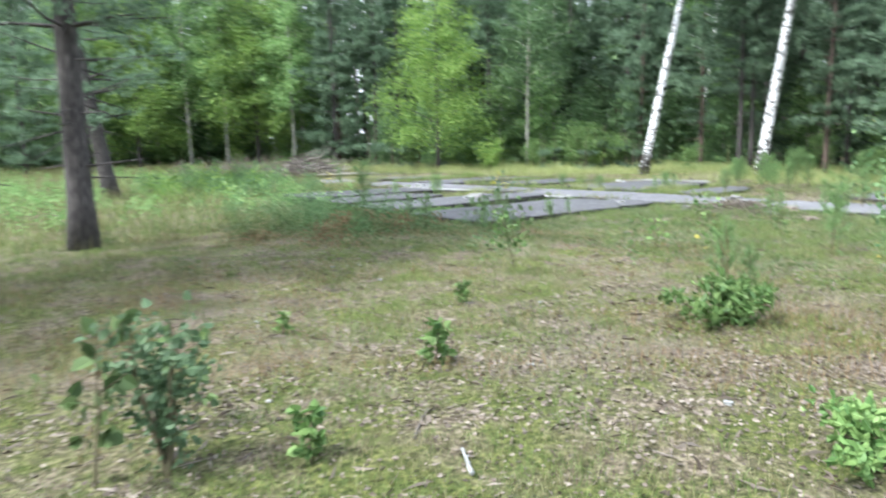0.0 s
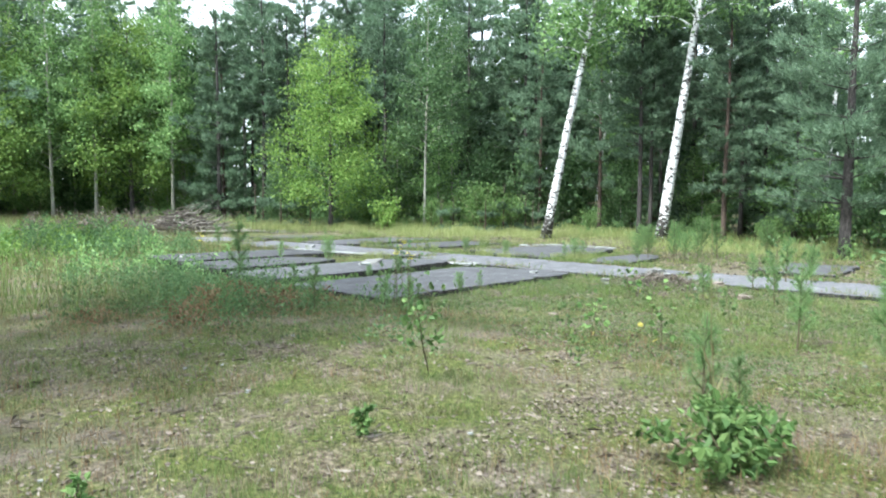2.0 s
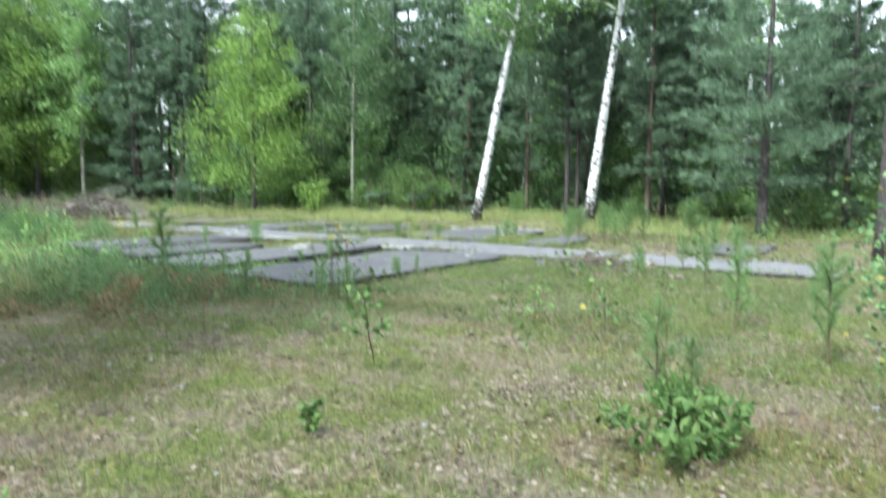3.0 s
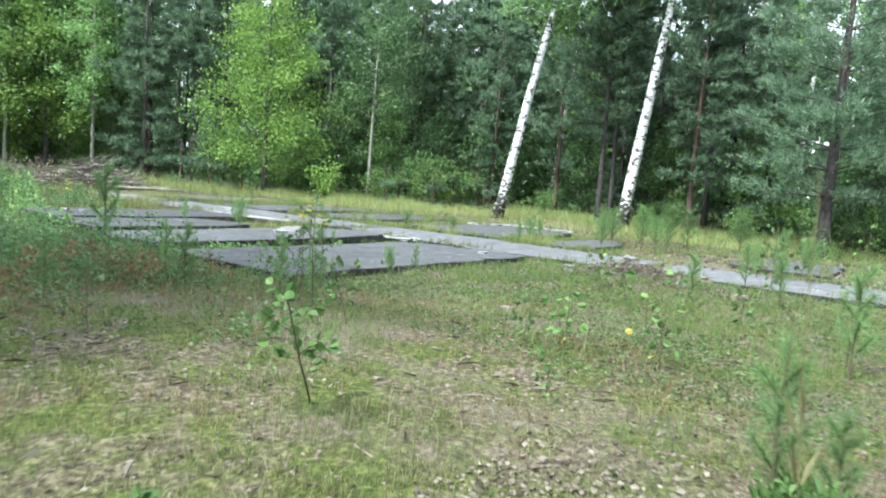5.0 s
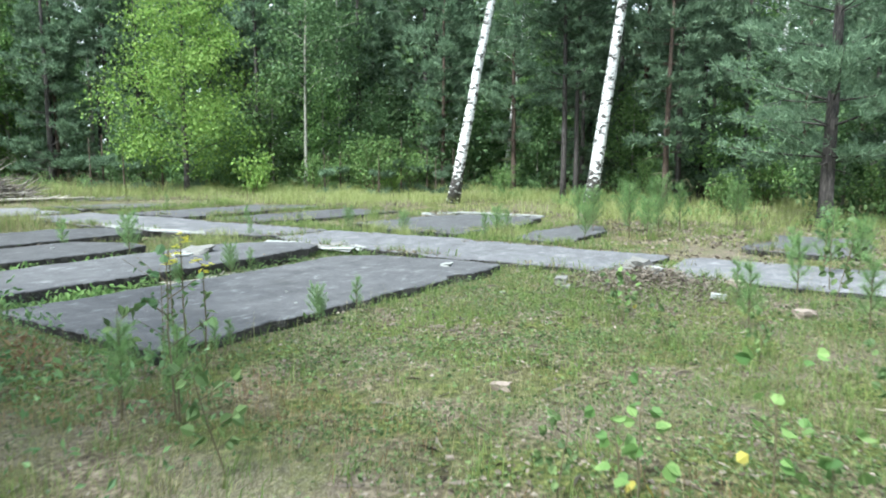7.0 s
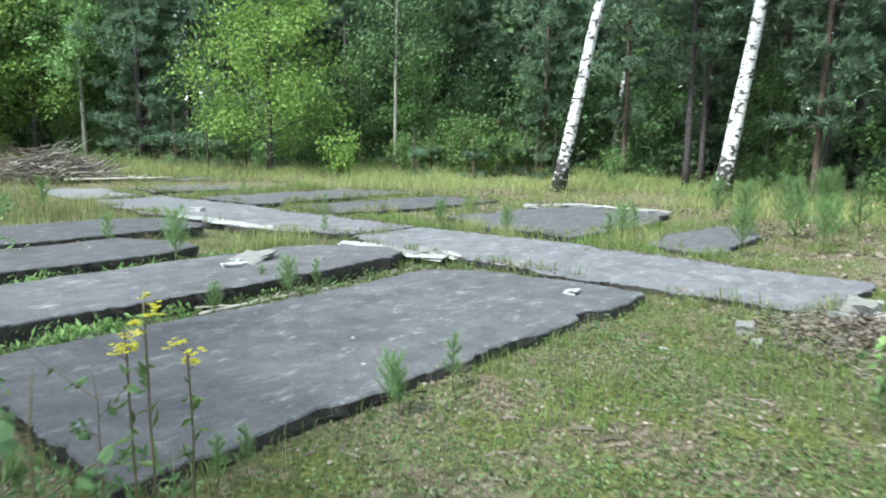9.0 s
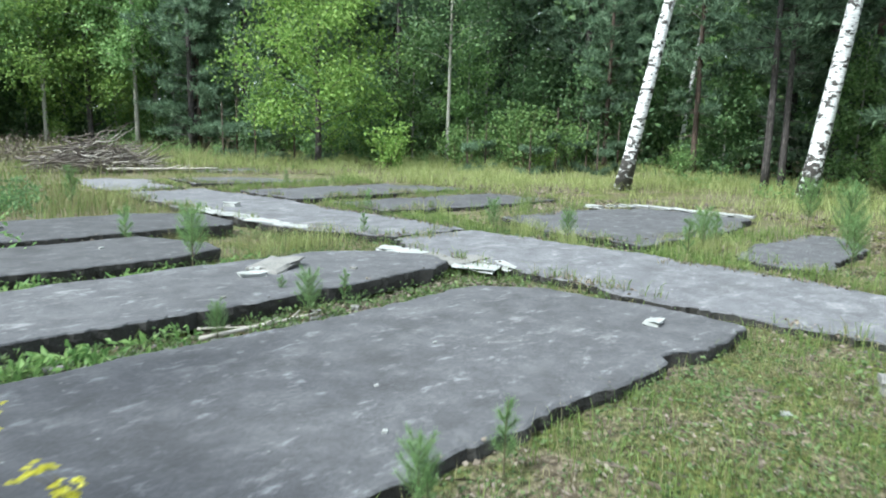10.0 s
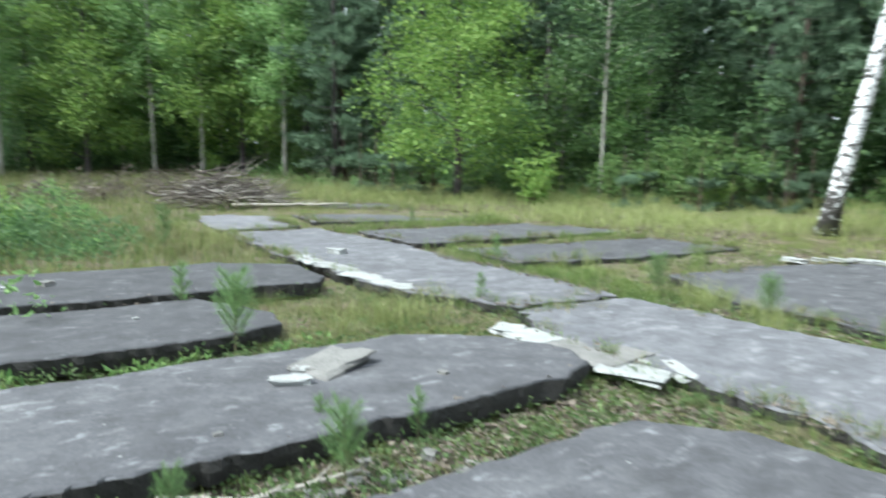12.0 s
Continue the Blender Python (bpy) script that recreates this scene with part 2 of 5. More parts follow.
class Build:
    """Gathers triangles in numpy arrays and makes one mesh of them."""

    def __init__(self):
        self.v, self.f, self.n = [], [], 0

    def put(self, verts, faces):
        self.v.append(np.asarray(verts, np.float32).reshape(-1, 3))
        self.f.append(np.asarray(faces, np.int64).reshape(-1, 3) + self.n)
        self.n += len(self.v[-1])

    def tube(self, pts, radii, sides=7, cap=True):
        pts, radii = np.asarray(pts, float), np.asarray(radii, float)
        k = len(pts)
        d = np.gradient(pts, axis=0)
        d /= np.linalg.norm(d, axis=1, keepdims=True) + 1e-9
        ref = np.array([1.0, 0.13, 0.07]) if abs(d[0][0]) < 0.8 else np.array([0.1, 1.0, 0.05])
        a = np.cross(d, ref)
        a /= np.linalg.norm(a, axis=1, keepdims=True) + 1e-9
        b = np.cross(d, a)
        ang = np.arange(sides) * 2 * np.pi / sides
        ring = pts[:, None] + radii[:, None, None] * (np.cos(ang)[None, :, None] * a[:, None] + np.sin(ang)[None, :, None] * b[:, None])
        i, j = np.meshgrid(np.arange(k - 1), np.arange(sides), indexing="ij")
        p, q = i * sides + j, i * sides + (j + 1) % sides
        faces = np.concatenate([np.stack([p, q, q + sides], -1).reshape(-1, 3), np.stack([p, q + sides, p + sides], -1).reshape(-1, 3)])
        verts = ring.reshape(-1, 3)
        if cap:
            verts = np.concatenate([verts, pts[:1], pts[-1:]])
            n = k * sides
            s = np.arange(sides)
            faces = np.concatenate([faces, np.stack([(s + 1) % sides, s, s * 0 + n], -1), np.stack([n - sides + s, n - sides + (s + 1) % sides, s * 0 + n + 1], -1)])
        self.put(verts, faces)

    def leaves(self, at, along, size, width=0.6, fold=0.15, rng=np.random, broad=False):
        """Leaves from the points at, along the given ways: pointed, of two triangles, or broad and rounded, of four."""
        at, along = np.asarray(at, float), np.asarray(along, float)
        n = len(at)
        if not n:
            return
        along = along / (np.linalg.norm(along, axis=1, keepdims=True) + 1e-9)
        size = np.broadcast_to(np.asarray(size, float), (n,))[:, None]
        r = rng.normal(size=(n, 3))
        side = np.cross(along, r)
        side /= np.linalg.norm(side, axis=1, keepdims=True) + 1e-9
        up = np.cross(side, along)
        mid = at + along * size * 0.5 + up * size * fold
        if broad:
            half, lift = side * size * width / 2, up * size * fold
            low_, high = at + along * size * 0.24, at + along * size * 0.64
            tip = at + along * size - lift * 0.6
            verts = np.stack([at, low_ + half * 0.9 + lift, high + half * 0.85 + lift, tip, high - half * 0.85 + lift, low_ - half * 0.9 + lift], 1)
            base = np.arange(n)[:, None] * 6
            self.put(verts.reshape(-1, 3), np.concatenate([base + [0, 1, 2], base + [0, 2, 3], base + [0, 3, 4], base + [0, 4, 5]]))
            return
        verts = np.stack([at, mid + side * size * width / 2, at + along * size, mid - side * size * width / 2], 1)
        base = np.arange(n)[:, None] * 4
        self.put(verts.reshape(-1, 3), np.concatenate([base + [0, 1, 2], base + [0, 2, 3]]))

    def needles(self, at, along, size, width, rng):
        at, along = np.asarray(at, float), np.asarray(along, float)
        along = along / (np.linalg.norm(along, axis=1, keepdims=True) + 1e-9)
        size = np.asarray(size, float)[:, None]
        side = np.cross(along, rng.normal(size=(len(at), 3)))
        side *= size * width / 2 / (np.linalg.norm(side, axis=1, keepdims=True) + 1e-9)
        verts = np.stack([at + side, at - side, at + along * size], 1)
        self.put(verts.reshape(-1, 3), np.arange(len(at) * 3))

    def blades(self, at, height, width, lean, rng):
        """Grass blades of three triangles, bent over at the tip."""
        at = np.asarray(at, float)
        n = len(at)
        if not n:
            return
        h = np.broadcast_to(np.asarray(height, float), (n,))[:, None]
        w = np.broadcast_to(np.asarray(width, float), (n,))[:, None]
        a = rng.uniform(0, 2 * np.pi, n)
        d = np.stack([np.cos(a), np.sin(a), 0 * a], 1)
        c = rng.uniform(0, 2 * np.pi, n)
        s = np.stack([np.cos(c), np.sin(c), 0 * c], 1) * w / 2
        k = np.abs(rng.normal(lean, lean * 0.6, n))[:, None]
        z = np.array([0, 0, 1.0])
        p1 = at + z * h * 0.55 + d * h * k * 0.25
        p2 = at + z * h * (1 - 0.3 * np.minimum(k, 1.5)) + d * h * k
        low = at - z * 0.02
        verts = np.stack([low - s, low + s, p1 + s * 0.75, p1 - s * 0.75, p2], 1)
        base = np.arange(n)[:, None] * 5
        self.put(verts.reshape(-1, 3), np.concatenate([base + [0, 1, 2], base + [0, 2, 3], base + [3, 2, 4]]))

    def mesh(self, name, material, smooth=False):
        v = np.concatenate(self.v) if self.v else np.zeros((0, 3), np.float32)
        f = np.concatenate(self.f) if self.f else np.zeros((0, 3), np.int64)
        me = bpy.data.meshes.new(name)
        me.vertices.add(len(v))
        me.vertices.foreach_set("co", v.astype(np.float32).ravel())
        me.loops.add(len(f) * 3)
        me.loops.foreach_set("vertex_index", f.astype(np.int32).ravel())
        me.polygons.add(len(f))
        me.polygons.foreach_set("loop_start", np.arange(len(f), dtype=np.int32) * 3)
        me.polygons.foreach_set("use_smooth", np.full(len(f), smooth))
        me.update(calc_edges=True)
        me.materials.append(material)
        return me


def part(name, build, material, parent, label="", smooth=False):
    """One mesh object under a thing or a part; build is a Build or a finished mesh."""
    ob = new(name, build.mesh(name, material, smooth) if isinstance(build, Build) else build)
    ob.parent = parent
    if label:
        tagged(ob, label)
    return ob


def stuff(name, build, material, label, category):
    return tagged(new(name, build.mesh(name, material)), label, category, kind="stuff")


def smooth01(a, b, x):
    t = np.clip((x - a) / (b - a), 0, 1)
    return t * t * (3 - 2 * t)


# ---------------------------------------------------------------- the slabs' plan
Slab = namedtuple("Slab", "outline top kind")
SLABS = [
    Slab([(9.2, 9.5), (11.8, 9.52), (13.45, 9.5), (13.6, 9.62), (13.95, 9.45), (14.8, 9.5), (14.9, 10.4), (14.62, 11.6), (14.2, 12.05), (12.0, 12.02), (9.25, 12.0)], 0.05, "dark"),
    Slab([(9.4, 12.82), (11.8, 12.72), (14.3, 12.8), (14.75, 13.0), (14.85, 13.35), (14.55, 13.95), (13.9, 14.45), (12.0, 14.5), (9.45, 14.5)], 0.09, "dark"),
    # tree shade on these two slabs is painted in as a darker tone
    Slab([(9.7, 15.17), (11.5, 15.2), (12.7, 15.25), (13.15, 15.45), (13.3, 15.9), (12.75, 16.9), (10.8, 16.95), (9.75, 16.95)], 0.09, "darkened"),
    Slab([(10.0, 17.3), (11.5, 17.3), (14.3, 17.25), (14.5, 17.6), (14.55, 18.6), (13.6, 19.3), (10.1, 19.4)], 0.1, "darkened"),
    Slab([(15.25, 7.85), (17.3, 7.8), (17.4, 11.0), (17.3, 13.2), (17.05, 14.8), (15.65, 14.85), (15.12, 14.1), (15.18, 12.6), (15.15, 10.5)], 0.03, "pale"),
    Slab([(15.35, 3.2), (17.3, 3.2), (17.35, 7.5), (15.9, 7.55), (15.4, 7.25)], 0.02, "pale"),
    Slab([(15.0, 16.4), (15.6, 14.98), (17.05, 14.95), (17.15, 17.0), (17.1, 20.3), (16.9, 23.4), (14.9, 23.4), (14.75, 20.0)], 0.05, "pale"),
    Slab([(14.9, 23.8), (16.6, 23.75), (16.9, 27.2), (15.0, 27.3)], 0.06, "pale"),
    Slab([(18.0, 12.3), (20.6, 12.2), (22.7, 12.6), (22.6, 14.9), (21.0, 15.6), (18.9, 15.7), (18.1, 14.2)], 0.03, "dark"),
    Slab([(17.95, 9.9), (20.4, 10.1), (21.7, 10.6), (21.4, 11.2), (19.6, 11.3), (18.2, 11.0)], 0.02, "dark"),
    Slab([(18.6, 5.2), (21.8, 5.3), (21.6, 7.0), (18.8, 7.05)], 0.02, "dark"),
    Slab([(17.6, 17.5), (20.0, 17.0), (22.4, 16.9), (22.1, 18.8), (17.7, 19.2)], 0.05, "dark"),
    Slab([(17.3, 20.1), (22.3, 19.7), (22.0, 22.1), (17.4, 22.5)], 0.06, "dark"),
    Slab([(17.2, 24.3), (21.0, 23.2), (21.2, 25.2), (17.4, 26.2)], 0.085, "dark"),
    Slab([(18.2, 27.4), (21.0, 26.6), (21.2, 28.4), (18.4, 29.4)], 0.12, "dark"),
]


def inside(outline, x, y, grow=0.0):
    """Which points lie in an outline, grown about its middle."""
    o = np.asarray(outline, float)
    c = o.mean(0)
    d = o - c
    o = c + d * (1 + grow / (np.linalg.norm(d, axis=1, keepdims=True) + 1e-9))
    hit = np.zeros(np.shape(x), bool)
    for (x0, y0), (x1, y1) in zip(o, np.roll(o, -1, 0)):
        cross = (y0 > y) != (y1 > y)
        hit ^= cross & (x < (x1 - x0) * (y - y0) / (y1 - y0 + 1e-12) + x0)
    return hit


def on_slab(x, y, grow=0.0):
    hit = np.zeros(np.shape(x), bool)
    for s in SLABS:
        hit |= inside(s.outline, x, y, grow)
    return hit


def wave(x, y, f, k):
    return np.sin(f * x + 1.7 * k) * np.cos(f * 0.83 * y + 0.9 * k) + 0.5 * np.sin(f * 1.9 * (x * 0.6 + y * 0.8) + 2.3 * k)


def ground_z(x, y):
    x, y = np.asarray(x, float), np.asarray(y, float)
    s = 0.75 * x + 0.66 * y
    z = -0.21 + 0.16 * smooth01(4, 12, s) + 0.2 * smooth01(24, 34, s) + 0.3 * smooth01(34, 70, s)
    z = z + 0.022 * wave(x, y, 0.9, 1) + 0.012 * wave(x, y, 3.1, 2)
    # the ground between and under the slabs lies lower
    bed = smooth01(9.4, 10.0, y) * (1 - smooth01(19.0, 20.4, y)) * smooth01(9.15, 9.9, x) * (1 - smooth01(14.6, 15.6, x))
    z = z - 0.03 * smooth01(9, 12, y) * smooth01(15, 16, x) * (1 - smooth01(22, 24, x)) * (1 - smooth01(26, 30, y))
    z = z + 0.12 * np.exp(-((x - 14.72) ** 2 + (y - 7.4) ** 2) / 0.5)
    return z * (1 - bed) + (-0.115 + 0.012 * wave(x, y, 3.1, 2)) * bed


def gz(x, y):
    return float(ground_z(x, y))


# ---------------------------------------------------------------- ground
xs = np.unique(np.concatenate([np.linspace(-400, -15, 12), np.linspace(-15, -2, 20), np.arange(-2, 26, 0.2), np.linspace(26, 70, 50), np.linspace(70, 500, 14)]).round(3))
ys = np.unique(np.concatenate([np.linspace(-400, -12, 12), np.linspace(-12, -1, 18), np.arange(-1, 26, 0.2), np.linspace(26, 80, 50), np.linspace(80, 500, 14)]).round(3))
gx, gy = np.meshgrid(xs, ys, indexing="ij")
gzz = ground_z(gx, gy)
gb = Build()
ii, jj = np.meshgrid(np.arange(len(xs) - 1), np.arange(len(ys) - 1), indexing="ij")
p0 = (ii * len(ys) + jj).ravel()
p1 = p0 + len(ys)
gb.put(np.stack([gx, gy, gzz], -1).reshape(-1, 3), np.concatenate([np.stack([p0, p1, p1 + 1], -1), np.stack([p0, p1 + 1, p0 + 1], -1)]))
ground = tagged(new("ground", gb.mesh("ground", M_GROUND, True)), "mossy sandy clearing floor with dry litter and thin grass", "ground", kind="structure")


# ---------------------------------------------------------------- concrete slabs
def slab_outline(outline, rng, rough):
    pts = []
    for (x0, y0), (x1, y1) in zip(outline, outline[1:] + outline[:1]):
        n = max(2, int(math.hypot(x1 - x0, y1 - y0) / 0.06))
        for k in range(n):
            t = k / n
            x, y = x0 + (x1 - x0) * t, y0 + (y1 - y0) * t
            q = Vector((x * 1.6, y * 1.6, 3.3))
            j = noise.noise(q) * rough * 1.6 + noise.noise(q * 5) * rough * 0.9 + noise.noise(q * 12) * rough * 0.3 + rng.uniform(-1, 1) * rough * 0.25
            pts.append(Vector((x + j, y + noise.noise(q + Vector((9, 4, 2))) * rough * 1.6 + noise.noise(q * 5.3) * rough * 0.9 + noise.noise(q * 13) * rough * 0.3, 0)))
    return pts


def concrete_slab(s, seed):
    rng = random.Random(seed)
    pts = slab_outline(s.outline, rng, 0.045 if seed < 104 else 0.085)
    c = sum(pts, Vector()) / len(pts)
    tilt = (rng.uniform(-0.004, 0.004), rng.uniform(-0.004, 0.004))
    bm = bmesh.new()
    rings = []
    for depth, inset in ((0.0, 0.022), (0.014, 0.0), (0.075, -0.006), (0.165, 0.03)):
        ring = []
        for p in pts:
            d = (c - p).normalized()
            q = p + d * (inset + (rng.uniform(-0.012, 0.026) if depth > 0.02 else rng.uniform(-0.005, 0.008)))
            h = s.top + (p.x - c.x) * tilt[0] + (p.y - c.y) * tilt[1] + 0.008 * noise.noise(p * 0.8)
            ring.append(bm.verts.new((q.x - c.x, q.y - c.y, h - depth)))
        rings.append(ring)
    n = len(pts)
    top = bm.faces.new(rings[0])
    for a, b in zip(rings, rings[1:]):
        for k in range(n):
            f = bm.faces.new((a[k], b[k], b[(k + 1) % n], a[(k + 1) % n]))
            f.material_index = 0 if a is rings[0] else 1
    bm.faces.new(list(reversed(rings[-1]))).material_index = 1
    bmesh.ops.recalc_face_normals(bm, faces=bm.faces)
    me = bpy.data.meshes.new("concrete_slab")
    bm.to_mesh(me)
    bm.free()
    me.materials.append({"dark": M_SLAB, "darkened": M_SHADED_SLAB, "pale": M_STRIP}[s.kind])
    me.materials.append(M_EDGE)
    ob = new("concrete_slab", me)
    ob.location = (c.x, c.y, 0)
    label = "dark grey weathered concrete slab with crumbled edges, sunk in grass" if s.kind != "pale" else "pale worn concrete path slab with cracked edges"
    return tagged(ob, label, "concrete slab", "concrete slabs in the clearing")


for i, s in enumerate(SLABS):
    concrete_slab(s, 100 + i)


# ---------------------------------------------------------------- trees
def frames_along(pts, t):
    """Points at the shares t of a line's length."""
    k = np.clip(np.asarray(t) * (len(pts) - 1), 0, len(pts) - 1.001)
    i = k.astype(int)
    return pts[i] + (pts[i + 1] - pts[i]) * (k - i)[:, None]


def trunk_line(rng, height, lean, wobble, n=14):
    t = np.linspace(0, 1, n)
    w = np.cumsum(rng.normal(0, wobble, (n, 2)), 0) * t[:, None]
    return np.stack([lean[0] * t * height + w[:, 0], lean[1] * t * height + w[:, 1], t * height - 0.15 * (1 - t)], 1)


def broadleaf(seed, height, crown_base, spread, leaf, clusters, per, leaf_material, bark, radius, lean=(0, 0), rise=0.7, sigma=0.28, droop=0.0, name="tree"):
    """A broadleaved tree: tapered trunk with limbs, and a crown of leaf clusters on its twigs."""
    rng = np.random.RandomState(seed)
    root = new(name)
    wood, crown = Build(), Build()
    line = trunk_line(rng, height, lean, 0.035 * height / 10)
    t = np.linspace(0, 1, len(line))
    r = radius * (1 - t) ** 0.75 + 0.012
    r[0] *= 1.35
    wood.tube(line, r, 9)
    limbs = int(10 + height * 2.2)
    ends = []
    for k in range(limbs):
        u = crown_base + (0.97 - crown_base) * (k + rng.rand() * 0.7) / limbs
        a = k * GOLDEN + rng.uniform(-0.4, 0.4)
        v = (u - crown_base) / (1 - crown_base)
        length = spread * (0.45 + 0.75 * math.sin(math.pi * min(1, 0.18 + v * 0.82)) ** 0.8) * rng.uniform(0.6, 1.2) * (1.05 - 0.55 * v)
        s = frames_along(line, np.array([u]))[0]
        q = np.linspace(0, 1, 5)[:, None]
        way = np.array([math.cos(a), math.sin(a), 0])
        pts = s + way * length * q + np.array([0, 0, 1]) * (length * rise * q - length * (0.35 + droop) * q**2) + rng.normal(0, 0.05, (5, 3)) * q
        wood.tube(pts, np.interp(q[:, 0], [0, 1], [radius * 0.26 * (1 - 0.6 * u), 0.008]), 4, False)
        ends.append((pts, length))
    weights = np.array([e[1] for e in ends])
    pick = rng.choice(len(ends), clusters, p=weights / weights.sum())
    at, ways, sizes = [], [], []
    for k in pick:
        pts, length = ends[k]
        c = frames_along(pts, np.array([rng.uniform(0.25, 1.05)]))[0] + rng.normal(0, 0.16 * length / 1.5, 3)
        n = rng.randint(per // 2, per + per // 2)
        p = c + rng.normal(0, sigma, (n, 3)) * np.array([1, 1, 0.75])
        at.append(p)
        ways.append(rng.normal(0, 1, (n, 3)) + np.array([0, 0, -0.35]))
        sizes.append(leaf * rng.uniform(0.6, 1.3, n))
    crown.leaves(np.concatenate(at), np.concatenate(ways), np.concatenate(sizes), 0.75, 0.12, rng)
    part("trunk", wood, bark, root, smooth=True)
    part("crown", crown, leaf_material, root)
    return root


def pine(seed, height, crown_base, spread, radius, tufts, bark, lean=(0, 0), needle=0.2, name="pine_tree", thick=0.2):
    """A Scots pine: straight trunk, whorls of limbs with dead stubs below, needle tufts on the twigs."""
    rng = np.random.RandomState(seed)
    root = new(name)
    wood, crown = Build(), Build()
    line = trunk_line(rng, height, lean, 0.02 * height / 10)
    t = np.linspace(0, 1, len(line))
    r = radius * (1 - t) ** 0.8 + 0.015
    r[0] *= 1.3
    wood.tube(line, r, 10)
    whorls = int(height * 1.3)
    ends = []
    for w in range(whorls):
        u = crown_base + (0.98 - crown_base) * (w + rng.uniform(-0.2, 0.2)) / whorls
        v = max(0, (u - crown_base) / (1 - crown_base))
        for k in range(rng.randint(3, 6)):
            a = w * 1.1 + k * 2 * math.pi / 4.5 + rng.uniform(-0.4, 0.4)
            length = spread * (0.72 + 0.6 * v - 1.05 * v**2.5) * rng.uniform(0.55, 1.2)
            s = frames_along(line, np.array([min(u, 0.99)]))[0]
            q = np.linspace(0, 1, 4)[:, None]
            pts = s + np.array([math.cos(a), math.sin(a), 0]) * length * q + np.array([0, 0, 1]) * length * (rng.uniform(-0.05, 0.35) * q + 0.15 * q**2 * v) + rng.normal(0, 0.06, (4, 3)) * q
            wood.tube(pts, np.interp(q[:, 0], [0, 1], [radius * 0.22 * (1.1 - u), 0.008]), 4, False)
            ends.append((pts, length))
    for k in range(int(height * 1.1)):
        u = rng.uniform(0.1, max(0.12, crown_base))
        a = rng.uniform(0, 6.28)
        s = frames_along(line, np.array([u]))[0]
        q = np.linspace(0, 1, 4)[:, None]
        pts = s + np.array([math.cos(a), math.sin(a), rng.uniform(-0.3, 0.1)]) * spread * rng.uniform(0.15, 0.5) * q
        wood.tube(pts, np.interp(q[:, 0], [0, 1], [0.02, 0.005]), 4, False)
    weights = np.array([e[1] for e in ends])
    pick = rng.choice(len(ends), tufts, p=weights / weights.sum())
    at, ways, sizes = [], [], []
    for k in pick:
        pts, length = ends[k]
        c = frames_along(pts, np.array([rng.uniform(0.3, 1.02)]))[0] + rng.normal(0, 0.1 * length, 3) * np.array([1, 1, 0.45])
        n = rng.randint(9, 14)
        out = pts[-1] - pts[0]
        out = out / np.linalg.norm(out)
        at.append(c + rng.normal(0, 0.05, (n, 3)))
        ways.append(rng.normal(0, 0.8, (n, 3)) + out * 0.8 + np.array([0, 0, 0.6]))
        sizes.append(needle * rng.uniform(0.7, 1.3, n))
    crown.needles(np.concatenate(at), np.concatenate(ways), np.concatenate(sizes) * 1.1, thick, rng)
    part("trunk", wood, bark, root, smooth=True)
    part("crown", crown, M_NEEDLE, root)
    return root


def shrub(seed, height, spread, leaf, count, material, stems=7, name="shrub", width=0.7, base_share=0.1):
    """A leafy shrub: several stems from one foot, leaves on their upper parts."""
    rng = np.random.RandomState(seed)
    root = new(name)
    wood, crown = Build(), Build()
    lines = []
    for k in range(stems):
        a = k * GOLDEN + rng.uniform(-0.3, 0.3)
        q = np.linspace(0, 1, 6)[:, None]
        h, s = height * rng.uniform(0.55, 1.0), spread * rng.uniform(0.25, 1.0)
        pts = np.array([math.cos(a), math.sin(a), 0]) * s * q**0.9 + np.array([0, 0, 1]) * (h * q ** 0.85 - 0.04) + rng.normal(0, 0.02 * height, (6, 3)) * q
        wood.tube(pts, np.interp(q[:, 0], [0, 1], [0.008 + 0.008 * height, 0.003]), 5, False)
        lines.append(pts)
    n = count
    which = rng.randint(0, stems, n)
    tt = base_share + (1.03 - base_share) * rng.rand(n) ** 0.7
    at = np.stack([frames_along(lines[k], np.array([min(t, 1.0)]))[0] for k, t in zip(which, tt)])
    at = at + rng.normal(0, 0.13 * (height + spread) / 2, (n, 3)) * np.array([1, 1, 0.6])
    at[:, 2] = np.maximum(at[:, 2], 0.03)
    ways = rng.normal(0, 1, (n, 3)) + np.array([0, 0, 0.1])
    crown.leaves(at, ways, leaf * rng.uniform(0.6, 1.3, n), width, 0.15, rng, broad=height < 1)
    part("stem", wood, M_STEM, root, smooth=True)
    part("leaves", crown, material, root)
    return root


